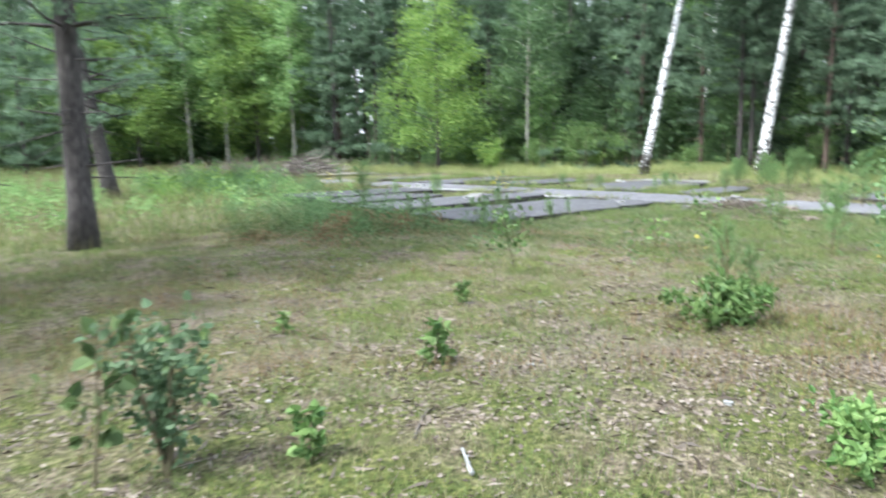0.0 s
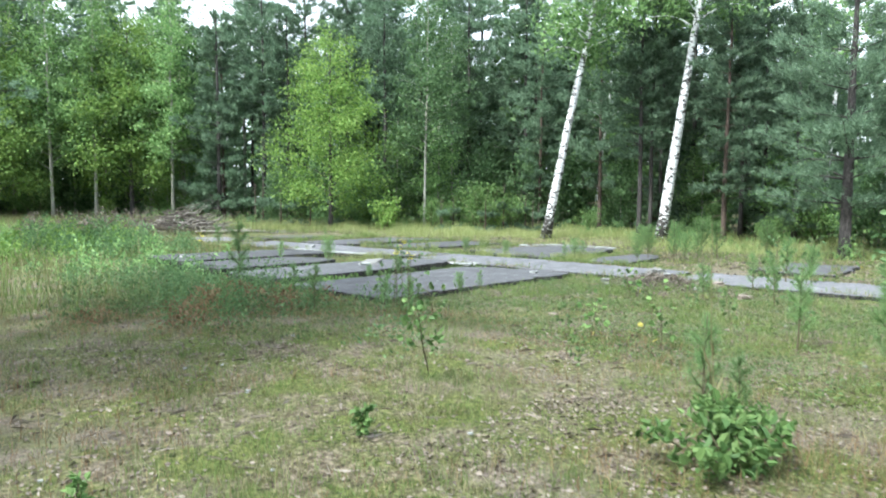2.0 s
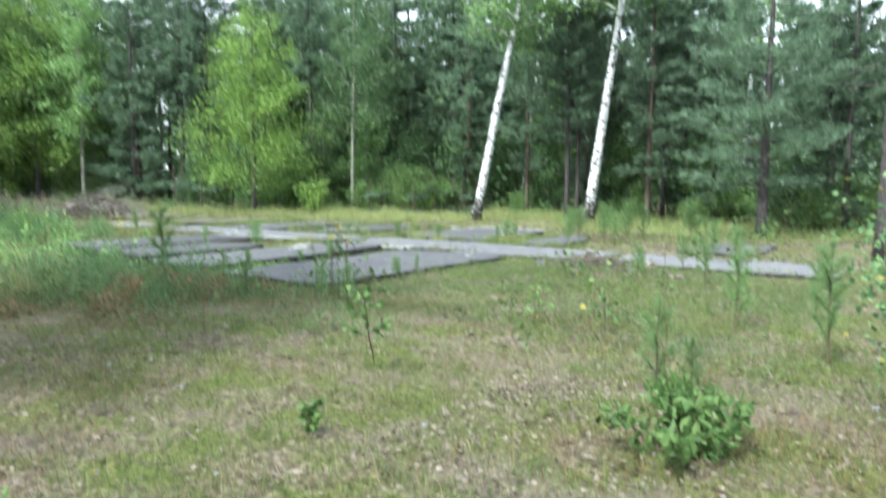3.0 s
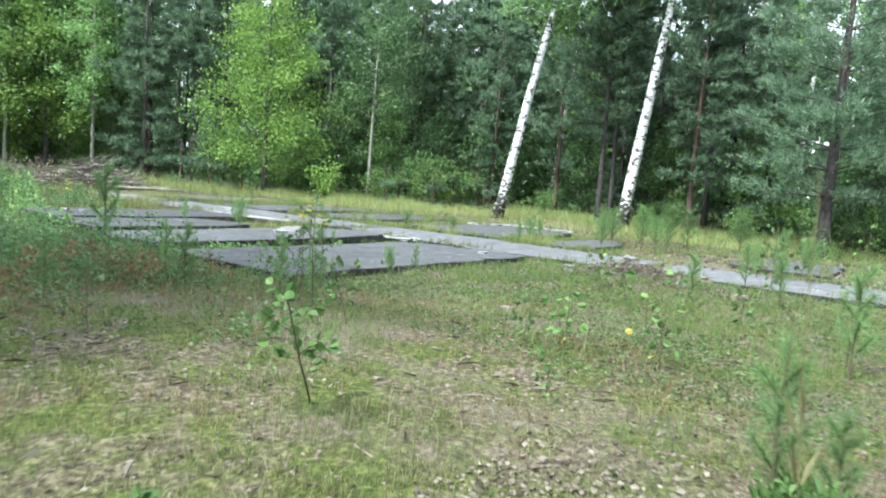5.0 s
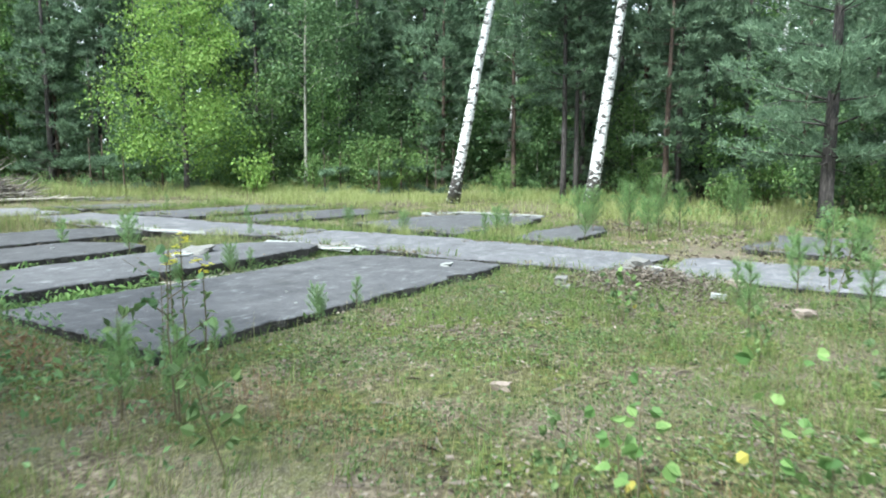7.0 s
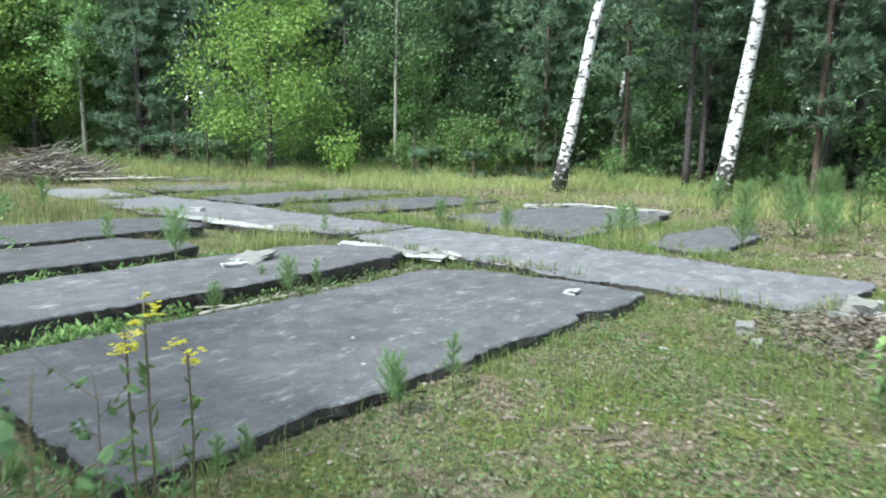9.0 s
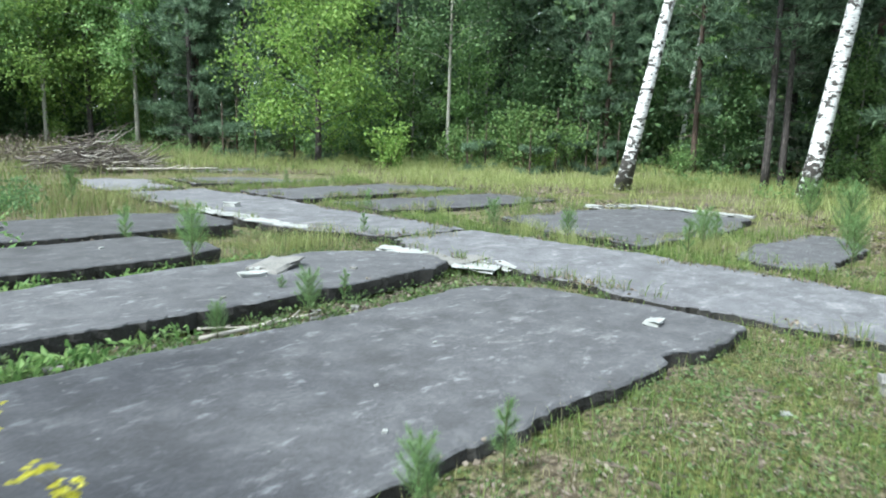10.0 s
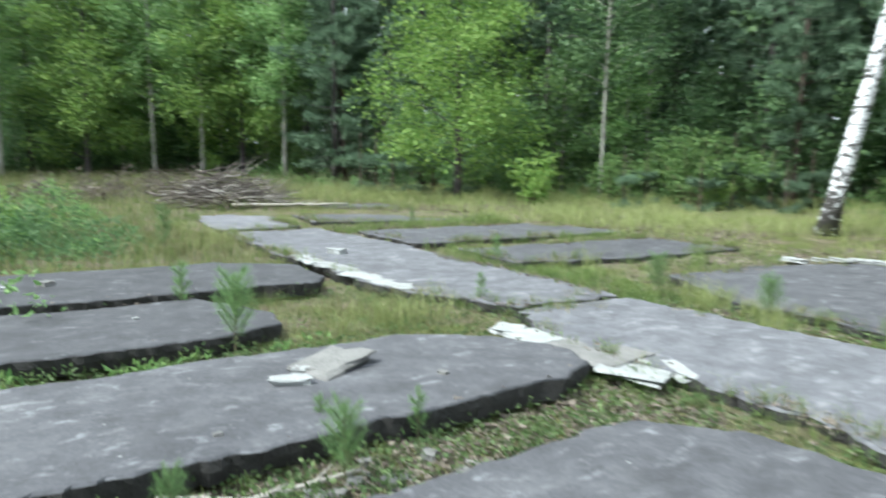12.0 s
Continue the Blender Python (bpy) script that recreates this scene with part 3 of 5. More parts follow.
def sapling_pine(seed, height, spread, name="pine_sapling", shoots_=9):
    """A knee-high pine: a thin stem and whorls of long soft needles."""
    rng = np.random.RandomState(seed)
    root = new(name)
    wood, crown = Build(), Build()
    line = trunk_line(rng, height, (0.03, 0.02), 0.004, 8)
    wood.tube(line, np.linspace(0.012, 0.004, 8), 6)
    at, ways, sizes = [], [], []
    shoots = [line[4:]]
    for k in range(shoots_):
        u = 0.34 + 0.58 * k / shoots_
        a = k * GOLDEN
        s = frames_along(line, np.array([u]))[0]
        q = np.linspace(0, 1, 4)[:, None]
        pts = s + (np.array([math.cos(a), math.sin(a), 1.25]) * spread * 0.8 * (1.1 - 0.6 * u) * q)
        wood.tube(pts, np.linspace(0.006, 0.003, 4), 4, False)
        shoots.append(pts)
    for pts in shoots:
        n = 220
        tt = rng.uniform(0.1, 1.0, n)
        at.append(frames_along(pts, tt))
        out = (pts[-1] - pts[0]) / np.linalg.norm(pts[-1] - pts[0])
        ways.append(rng.normal(0, 0.75, (n, 3)) + out * 0.9)
        sizes.append(rng.uniform(0.05, 0.11, n) * (0.7 + height * 0.5))
    crown.needles(np.concatenate(at), np.concatenate(ways), np.concatenate(sizes) * 1.1, 0.022, rng)
    part("stem", wood, M_STEM, root, smooth=True)
    part("needles", crown, M_SAPNEEDLE, root)
    return root


def leafy_sapling(seed, height, leaf, count, material, lean=(0.1, 0.05), name="birch_sapling"):
    """A thin young broadleaf: one bent stem, a few twigs, single leaves."""
    rng = np.random.RandomState(seed)
    root = new(name)
    wood, crown = Build(), Build()
    line = trunk_line(rng, height, lean, 0.012, 8)
    wood.tube(line, np.linspace(0.009, 0.003, 8), 6)
    part("stem", wood, M_STEM, root, smooth=True)
    at, ways = [], []
    for k in range(8):
        u = 0.35 + 0.6 * k / 8
        a = k * GOLDEN + rng.uniform(-0.4, 0.4)
        s = frames_along(line, np.array([u]))[0]
        q = np.linspace(0, 1, 4)[:, None]
        pts = s + np.array([math.cos(a), math.sin(a), 0.7]) * height * rng.uniform(0.14, 0.3) * q
        twig = Build()
        twig.tube(pts, np.linspace(0.004, 0.002, 4), 4, False)
        part("twig", twig, M_STEM, root, smooth=True)
        n = count // 8
        at.append(frames_along(pts, rng.uniform(0.2, 1.0, n)))
        ways.append(rng.normal(0, 0.8, (n, 3)) + np.array([math.cos(a), math.sin(a), 0.0]))
    at, ways = np.concatenate(at), np.concatenate(ways)
    crown.leaves(at, ways, leaf * rng.uniform(0.7, 1.25, len(at)), 0.8, 0.12, rng, broad=True)
    part("leaves", crown, material, root)
    return root


def place(ob, x, y, turn=0.0, size=1.0, sink=0.0):
    ob.matrix_basis = pose(x, y, gz(x, y) - sink, 0, 0, turn) @ Matrix.Scale(size, 4)
    return ob


def again(ob, x, y, turn=0.0, size=1.0, label=""):
    c = copy_thing(ob, pose(x, y, gz(x, y), 0, 0, turn))
    c.scale = (size, size, size * random.uniform(0.94, 1.06))
    if label:
        tagged(c, label)
    return c


# ---- the wood round the clearing
rs = np.random.RandomState(11)
ASPENS = [broadleaf(20 + k, h, b, sp, 0.165, 620, 15, m, M_SLIM, 0.1, (0.01 * k - 0.015, 0.01), name="deciduous_tree")
          for k, (h, b, sp, m) in enumerate([(13.5, 0.25, 2.3, M_ASPEN), (15.0, 0.3, 2.5, M_BROAD), (11.0, 0.18, 2.2, M_BROAD), (14.0, 0.22, 2.4, M_ASPEN)])]
PINES = [pine(40 + k, h, b, sp, 0.115, 980, M_PINE_RED if k % 2 else M_PINE_BARK, needle=0.27) for k, (h, b, sp) in enumerate([(14.5, 0.28, 2.4), (12.5, 0.22, 2.2), (16.0, 0.42, 2.3)])]
THIN_PINES = [pine(50 + k, h, b, 2.5, 0.13, 330, M_PINE_RED if k else M_PINE_BARK, needle=0.38) for k, (h, b) in enumerate([(15.0, 0.35), (13.0, 0.2)])]
THIN_ASPENS = [broadleaf(60 + k, h, 0.15, 2.7, 0.3, 220, 13, m, M_SLIM, 0.09, name="deciduous_tree") for k, (h, m) in enumerate([(14.0, M_BROAD), (11.0, M_BROAD)])]
L_ASPEN = "slender deciduous tree with light green summer leaves at the wood's edge"
L_PINE = "Scots pine with dark blue-green needles at the wood's edge"
for o in ASPENS + THIN_ASPENS:
    tagged(o, L_ASPEN, "tree", "trees round the clearing")
for o in PINES + THIN_PINES:
    tagged(o, L_PINE, "pine tree", "trees round the clearing")

# single trees that stand out
yellow_tree = place(tagged(broadleaf(31, 9.6, 0.08, 2.7, 0.125, 1200, 15, M_YELLOW, M_PINE_BARK, 0.1, name="deciduous_tree"), "bushy young tree with yellow-green leaves down to the grass", "tree"), 24.2, 29.0, 40)
for ob, x, y, turn in ((ASPENS[0], 20.2, 57.5, 0), (ASPENS[3], 25.0, 49.0, 80), (ASPENS[1], 22.4, 50.5, 10), (ASPENS[2], 19.0, 55.5, 200)):
    place(ob, x, y, turn)
place(PINES[0], 28.75, 14.75, 30, 0.82)
place(PINES[1], 28.35, 11.15, 120, 0.78)
place(PINES[2], 26.5, 38.0, 220)
place(THIN_PINES[0], 34.6, 24.6, 0)
place(THIN_PINES[1], 35.0, 14.0, 90)
place(THIN_ASPENS[0], 36.0, 26.0, 0)
place(THIN_ASPENS[1], 38.0, 20.0, 90)
place(tagged(pine(71, 9.6, 0.18, 2.9, 0.16, 2400, M_PINE_BARK, needle=0.2, thick=0.12), "broad Scots pine with low spreading branches beside the clearing", "pine tree"), 25.2, 6.4, 0)
place(tagged(pine(72, 14.0, 0.5, 2.8, 0.19, 900, M_PINE_BARK, needle=0.18), "tall pine with rough grey-brown bark among shrubs", "pine tree"), 19.5, 2.75, 0)
place(tagged(pine(73, 12.0, 0.3, 3.0, 0.2, 900, M_PINE_BARK, (0.005, 0.0), needle=0.18), "pine with thick dark bark standing alone in dry grass", "pine tree"), 2.9, 12.3, 0)
place(tagged(pine(74, 11.0, 0.25, 3.0, 0.25, 900, M_PINE_BARK, (-0.11, 0.09), needle=0.18), "leaning pine with dark bark in grass", "pine tree"), 6.6, 24.3, 0)

SHADE = tagged(pine(75, 13.0, 0.35, 3.2, 0.2, 1300, M_PINE_BARK, needle=0.22), "tall pine shading the start of the walk", "pine tree")
place(SHADE, -4.6, 10.2, 140)
again(SHADE, 0.4, 10.2, 20, 0.95)
again(SHADE, -8.5, 8.5, 60, 1.05)


def big_birch(seed, height, radius, lean, crown_at):
    return tagged(broadleaf(seed, height, crown_at, 2.2, 0.15, 520, 16, M_ASPEN, M_BIRCH, radius, lean, 0.75, 0.3, 0.25, name="birch_tree"),
                  "leaning birch with white bark, black at its foot", "birch tree", "two white birches")


place(big_birch(81, 14.0, 0.175, (0.09, -0.15), 0.5), 25.5, 17.2, 0)
place(big_birch(83, 14.5, 0.21, (0.055, -0.11), 0.55), 27.6, 13.3, 0)
place(tagged(broadleaf(84, 12, 0.5, 1.8, 0.16, 160, 14, M_ASPEN, M_BIRCH, 0.11, (0.03, -0.05), name="birch_tree"), "thin white birch among dark pines", "birch tree"), 33.0, 9.0, 0)
place(tagged(broadleaf(85, 11, 0.5, 1.8, 0.16, 160, 14, M_BROAD, M_BIRCH, 0.1, (0.02, -0.09), name="birch_tree"), "thin white birch deep in the pine wood", "birch tree"), 36.0, 21.0, 0)

# the edge of the wood, and the wood behind it
EDGE = np.array([(24, -14), (26.5, -4), (28.5, 4), (29.8, 10), (31, 15), (31.5, 21), (31, 27), (26.5, 32.5), (25, 40), (26, 49), (20, 56), (8, 58), (-6, 54), (-18, 44)], float)
seg = np.linalg.norm(np.diff(EDGE, axis=0), axis=1)
cum = np.concatenate([[0], np.cumsum(seg)])


def edge_point(s, back):
    k = min(int(np.searchsorted(cum, s, "right")) - 1, len(seg) - 1)
    d = (EDGE[k + 1] - EDGE[k]) / seg[k]
    return EDGE[k] + d * (s - cum[k]) + np.array([d[1], -d[0]]) * back


placed = [np.array(p) for p in ((31.4, 29.5), (25, 49), (22.4, 50.5), (34.2, 29), (28.75, 14.75), (28.35, 11.15), (26.5, 38), (24.2, 29), (33, 9), (36, 21), (25.2, 6.4), (33.4, 19.6), (30.2, 17.9), (28.4, 26.6), (31.9, 27.7), (32, 18.4))]
tries = 0
count = 0
while count < 135 and tries < 6000:
    tries += 1
    back = rs.uniform(0, 1) ** 1.25 * 24
    s = rs.uniform(6, cum[-1] - 12)
    p = edge_point(s, back)
    gap = 1.9 if back < 6 else 2.5
    if min(np.linalg.norm(p - q) for q in placed) < gap:
        continue
    placed.append(p)
    count += 1
    right_wood = s < 58
    pines = rs.rand() < (1.0 if 18 < s < 39 else 0.75 if right_wood else 0.3)
    if back < 7:
        src = PINES[rs.randint(3)] if pines else ASPENS[rs.randint(4)]
    else:
        src = THIN_PINES[rs.randint(2)] if pines else THIN_ASPENS[rs.randint(2)]
    again(src, p[0], p[1], rs.uniform(0, 360), rs.uniform(0.75, 1.08) * (1.0 if back < 9 else 1.08) * (0.76 if s < 36 else 1.0))

# single stems at the wood's edge: a pine pair, a reddish pine, two slim pale trunks
again(PINES[2], 29.25, 14.5, 75, 0.72)
again(PINES[1], 32.0, 18.4, 250, 0.85, "slender pine with reddish bark at the wood's edge")
SLIM = tagged(broadleaf(98, 13.0, 0.28, 1.9, 0.14, 480, 15, M_BROAD, M_SLIM, 0.06, (0.012, -0.008), name="deciduous_tree"), "slim tree with a pale bare trunk and green leaves", "tree", "trees round the clearing")
place(SLIM, 28.45, 26.6, 0)
again(SLIM, 31.9, 27.7, 130, 0.9)

# dark close-branched pines, and tall ones behind
again(ASPENS[0], 23.6, 43.6, 70, 1.0)
again(ASPENS[1], 25.6, 46.0, 160, 1.1)
DENSE = tagged(pine(76, 13.0, 0.05, 2.6, 0.14, 1250, M_PINE_BARK, needle=0.26), "dense dark pine with branches down to the ground", "pine tree", "trees round the clearing")
place(DENSE, 24.8, 40.2, 0)
for x, y, k in ((26.4, 43.0, 1.1), (27.6, 37.0, 0.95), (8.0, 46.5, 0.95), (4.6, 48.0, 1.0), (31.0, 9.4, 0.72), (29.6, 4.6, 0.72), (33.0, 11.2, 0.78), (35.6, 16.6, 0.9), (38.8, 23.4, 1.2), (33.8, 14.6, 0.85), (40.5, 19.6, 1.2), (36.6, 25.8, 1.15), (33.8, 31.5, 1.0), (30.0, 34.5, 1.1), (31.6, 29.8, 0.95), (34.2, 28.4, 1.05), (37.4, 30.0, 1.25), (36.0, 10.4, 0.85)):
    again(DENSE, x, y, rs.uniform(0, 360), k)
for k, (x, y) in enumerate(((13.0, 53.0), (17.5, 52.5), (19.5, 54.5), (10.5, 55.5), (18.0, 60.0), (24.0, 58.0), (29.0, 54.0), (31.0, 47.0), (32.0, 41.0), (33.0, 36.0), (12.0, 62.0), (6.0, 61.0), (36.5, 31.0), (38.0, 12.0), (37.0, 6.0), (35.0, 0.0), (0.0, 60.0), (28.0, 60.0))):
    again((PINES[2], ASPENS[1], PINES[0])[k % 3], x, y, 53 * k, (1.15 + 0.05 * (k % 3)) * (0.68 if x > 34 and y < 20 else 1.0))

# lighter trees in front of the far corner
for k, (ob, x, y, z) in enumerate(((yellow_tree, 22.4, 46.6, 1.35), (ASPENS[0], 20.6, 47.6, 1.0), (ASPENS[3], 18.4, 48.6, 1.0), (yellow_tree, 15.4, 50.0, 1.3), (ASPENS[0], 11.6, 51.0, 1.0), (ASPENS[3], 24.0, 47.4, 0.9))):
    again(ob, x, y, 61 * k, z, "light green deciduous tree at the far corner of the clearing")

# undergrowth and far woods, past counting
fw, fl = Build(), Build()
n = 2000
ss, bb = rs.uniform(0, cum[-1], n), rs.uniform(1, 26, n)
pp = np.array([edge_point(a, b) for a, b in zip(ss, bb)])
at = np.concatenate([np.stack([p[0] + rs.normal(0, 0.5, 22), p[1] + rs.normal(0, 0.5, 22), gz(*p) + np.abs(rs.normal(0, 1.1, 22)) + 0.05], 1) for p in pp])
fl.leaves(at, rs.normal(0, 1, (len(at), 3)), rs.uniform(0.12, 0.3, len(at)), 0.75, 0.1, rs)
stuff("undergrowth", fl, M_DARK, "dark green undergrowth beneath the trees of the wood", "undergrowth")
far = Build()
for k in range(900):
    a = rs.uniform(0, 2 * math.pi)
    r_ = rs.uniform(56, 80)
    x, y = 10 + r_ * math.cos(a), 10 + r_ * math.sin(a)
    h = rs.uniform(11, 17)
    m_ = 66
    z = gz(x, y) + h * rs.rand(m_) ** 1.6
    w_ = 2.2 * np.sqrt(np.clip(1.1 - (z - gz(x, y)) / h, 0.05, 1))
    far.leaves(np.stack([x + rs.normal(0, 1, m_) * w_, y + rs.normal(0, 1, m_) * w_, z], 1), rs.normal(0, 1, (m_, 3)), rs.uniform(0.7, 1.6, m_), 0.8, 0.1, rs)
    far.tube([(x, y, gz(x, y) - 0.1), (x, y, gz(x, y) + h)], [0.16, 0.03], 5, False)
stuff("far_woods", far, M_DARK, "dark mixed woods closing off the distance", "woods")

# shrubs along the edge
SHRUB = tagged(shrub(90, 1.9, 1.1, 0.12, 1100, M_FRESH, 9), "green leafy shrub in tall grass at the wood's edge", "shrub", "shrubs at the wood's edge")
PALE_SHRUB = tagged(shrub(91, 1.7, 0.8, 0.13, 700, M_YELLOW, 8), "yellow-green young shrub in tall grass", "shrub", "shrubs at the wood's edge")
YOUNG_PINE = tagged(pine(92, 2.2, 0.05, 0.9, 0.035, 240, M_PINE_RED, needle=0.17, name="young_pine"), "bushy young pine at the wood's edge", "pine tree", "young pines at the wood's edge")
place(SHRUB, 28.4, 22.7, 0, 1.2)
place(PALE_SHRUB, 24.3, 25.2, 0)
place(YOUNG_PINE, 29.0, 21.9, 0)
for x, y, k in ((27.6, 21.9, 0.7), (26.4, 23.6, 0.7), (29.6, 20.6, 0.7), (30.0, 23.2, 0.9), (32.0, 23.0, 1.0), (29.0, 25.8, 0.8), (24.5, 31.0, 1.0), (23.4, 32.0, 0.9), (25.6, 30.8, 0.9), (22.8, 33.4, 1.0), (24.0, 34.5, 1.1), (31.5, 21.0, 0.8)):
    again(YOUNG_PINE, x, y, rs.uniform(0, 360), k)
for x, y, k in ((29.8, 4.0, 1.0), (28.5, 1.0, 1.2), (30.8, 8.6, 0.9), (30.0, 17.8, 0.6), (29.6, 26.5, 0.8), (33.0, 25.2, 1.1), (26.8, 34.6, 0.9), (24.8, 44.0, 0.9), (20.0, 53.0, 1.2), (15.0, 54.0, 1.4), (10.0, 55.0, 1.2), (5.0, 54.0, 1.3), (31.0, 12.4, 0.7), (27.8, 9.2, 0.6), (18.0, 50.0, 1.2), (27.6, 5.2, 0.8)):
    again(SHRUB, x, y, rs.uniform(0, 360), k)
for x, y, k in ((27.0, 29.6, 0.7), (21.0, 47.0, 0.8), (28.3, 21.8, 0.5), (25.6, 26.4, 0.5)):
    again(PALE_SHRUB, x, y, rs.uniform(0, 360), k)

YOUNG = [tagged(broadleaf(95 + k, h, 0.04, sp, 0.15, 300, 14, m, M_SLIM, 0.04, name="young_tree"), "young leafy tree filling the wood's edge", "tree", "young trees at the wood's edge") for k, (h, sp, m) in enumerate([(4.6, 1.3, M_BROAD), (5.6, 1.4, M_ASPEN), (3.4, 1.2, M_BROAD)])]
for k, (x, y) in enumerate(((32.6, 22.5), (30.6, 27.6), (28.2, 31.0))):
    place(YOUNG[k], x, y, 70 * k)
for k, (x, y, z) in enumerate(((33.5, 26.0, 1.0), (29.4, 29.6, 1.1), (27.0, 33.0, 1.2), (25.8, 35.5, 0.7), (21.5, 53.5, 1.3), (17.5, 55.5, 1.2), (13.5, 56.5, 1.3), (9.5, 56.0, 1.2), (5.0, 56.5, 1.3),
                               (33.0, 17.8, 0.8), (35.5, 18.5, 1.2), (36.5, 22.0, 1.3), (36.0, 15.5, 1.2), (31.6, 9.4, 0.9), (30.2, 6.4, 0.9), (29.6, 2.4, 1.1), (32.4, 13.6, 0.8), (27.5, 30.0, 0.8), (31.8, 25.6, 0.9), (22.6, 51.8, 1.0), (28.6, -1.0, 1.1), (0.5, 55.0, 1.3), (-4.0, 53.0, 1.2), (23.2, 49.2, 1.1), (20.6, 51.0, 1.2), (18.0, 51.8, 1.1), (15.4, 52.6, 1.25), (12.4, 53.2, 1.1), (24.6, 46.2, 0.9), (9.0, 53.6, 1.2))):
    again(YOUNG[k % 3], x, y, 47 * k, z)

# ---- plants of the clearing, near the walk
oak = place(tagged(shrub(101, 0.46, 0.5, 0.095, 480, M_FRESH, 9, "oak_shrub", 0.55), "low oak shrub with fresh green lobed leaves", "shrub"), 6.2, 3.0)
again(oak, 7.05, 3.3, 130, 0.6)
again(oak, 4.05, 0.98, 60, 0.8, "low oak shrub with yellow-green leaves in dry litter")
place(tagged(shrub(102, 2.1, 0.85, 0.06, 2300, M_BROAD, 12, "birch_shrub", 0.8, 0.12), "bushy young birch with some yellowing leaves", "shrub"), 7.5, 1.55)
yl = Build()
r2 = np.random.RandomState(5)
yl.leaves(np.stack([r2.normal(0, 0.36, 170), r2.normal(0, 0.36, 170), r2.uniform(0.4, 1.95, 170)], 1), r2.normal(0, 1, (170, 3)), 0.05, 0.8, 0.1, r2)
part("yellow_leaves", yl, M_BROWNLEAF, bpy.data.objects["birch_shrub"], "yellowed leaves")
place(tagged(shrub(103, 0.98, 0.26, 0.055, 520, M_DARK, 7, "dark_shrub", 0.85, 0.12), "small dark-leaved shrub with bare twigs in dry grass", "shrub"), 1.2, 3.45)
weed = place(tagged(leafy_sapling(104, 0.38, 0.085, 72, M_FRESH, (0.02, 0.05), "leafy_weed"), "small bright green weed in dry litter", "weed", "small green weeds"), 3.45, 3.9)
again(weed, 1.85, 3.05, 50, 0.95)
again(weed, 4.9, 5.2, 90, 0.7)
again(weed, 3.0, 5.6, 10, 0.6)

SAP = tagged(sapling_pine(110, 0.75, 0.16), "thin young pine with long soft needles in sparse grass", "pine sapling", "pine saplings in the clearing")
place(SAP, 7.05, 3.5, 0, 1.15)
for x, y, k in ((10.1, 3.62, 1.2), (9.05, 2.5, 1.6), (8.58, 8.32, 0.75), (8.4, 8.65, 0.85), (13.08, 5.87, 0.9), (12.55, 13.07, 0.4), (13.05, 12.73, 0.45), (12.58, 16.98, 0.75), (8.6, 12.7, 1.5), (11.3, 2.95, 1.0), (15.0, 5.7, 1.0), (16.6, 5.6, 1.2), (9.62, 9.28, 0.42), (9.8, 9.3, 0.35), (11.4, 9.3, 0.5), (10.9, 9.3, 0.45),
                (19.3, 11.8, 0.8), (18.0, 11.6, 0.8), (20.0, 9.4, 1.4), (20.6, 9.0, 1.2), (21.5, 8.8, 1.5), (13.6, 4.9, 0.9), (7.9, 9.6, 1.0), (8.3, 10.6, 0.9),
                (14.2, 6.2, 0.6), (7.15, 3.25, 0.8), (15.6, 15.6, 0.5), (17.6, 18.0, 0.6), (16.9, 6.0, 0.9), (13.3, 21.2, 1.1), (19.0, 23.0, 0.6), (6.6, 9.9, 0.9), (23.4, 10.2, 1.0)):
    again(SAP, x, y, rs.uniform(0, 360), k * rs.uniform(0.9, 1.1))
BUSHY = tagged(sapling_pine(111, 0.95, 0.36, "bushy_pine_sapling", 22), "bushy bright green young pine beside the slabs", "pine sapling", "bushy pine saplings by the slabs")
place(BUSHY, 20.3, 10.3)
for x, y, k in ((21.1, 9.8, 1.1), (19.5, 8.9, 0.9), (22.1, 9.5, 1.2), (17.75, 13.4, 0.55), (17.85, 15.0, 0.6), (18.7, 11.75, 0.7), (12.6, 15.05, 0.75), (12.4, 12.4, 0.5), (10.85, 9.32, 0.4), (11.5, 12.35, 0.35), (23.2, 8.0, 1.1), (16.9, 5.2, 0.8), (22.6, 11.6, 0.9)):
    again(BUSHY, x, y, rs.uniform(0, 360), k)
BIRCHLING = tagged(leafy_sapling(120, 0.85, 0.095, 44, M_HERB, (-0.25, 0.1)), "thin birch sapling with few green leaves", "sapling", "birch saplings in the clearing")
place(BIRCHLING, 8.23, 7.43, 0, 0.72)
place(tagged(leafy_sapling(122, 0.85, 0.07, 72, M_FRESH, (-0.75, -0.35)), "thin leaning birch sapling with pale green leaves", "sapling", "birch saplings in the clearing"), 6.62, 6.1)
for x, y, k in ((12.6, 6.9, 0.6), (8.85, 5.95, 0.5), (11.9, 5.6, 0.5), (10.9, 4.6, 0.6), (8.6, 9.0, 0.7), (17.3, 5.4, 1.2), (14.5, 5.3, 0.8), (7.6, 5.0, 0.4), (0.85, 3.6, 1.0), (1.6, 3.9, 0.8), (12.0, 6.3, 0.45)):
    again(BIRCHLING, x, y, rs.uniform(0, 360), k * rs.uniform(0.9, 1.1))


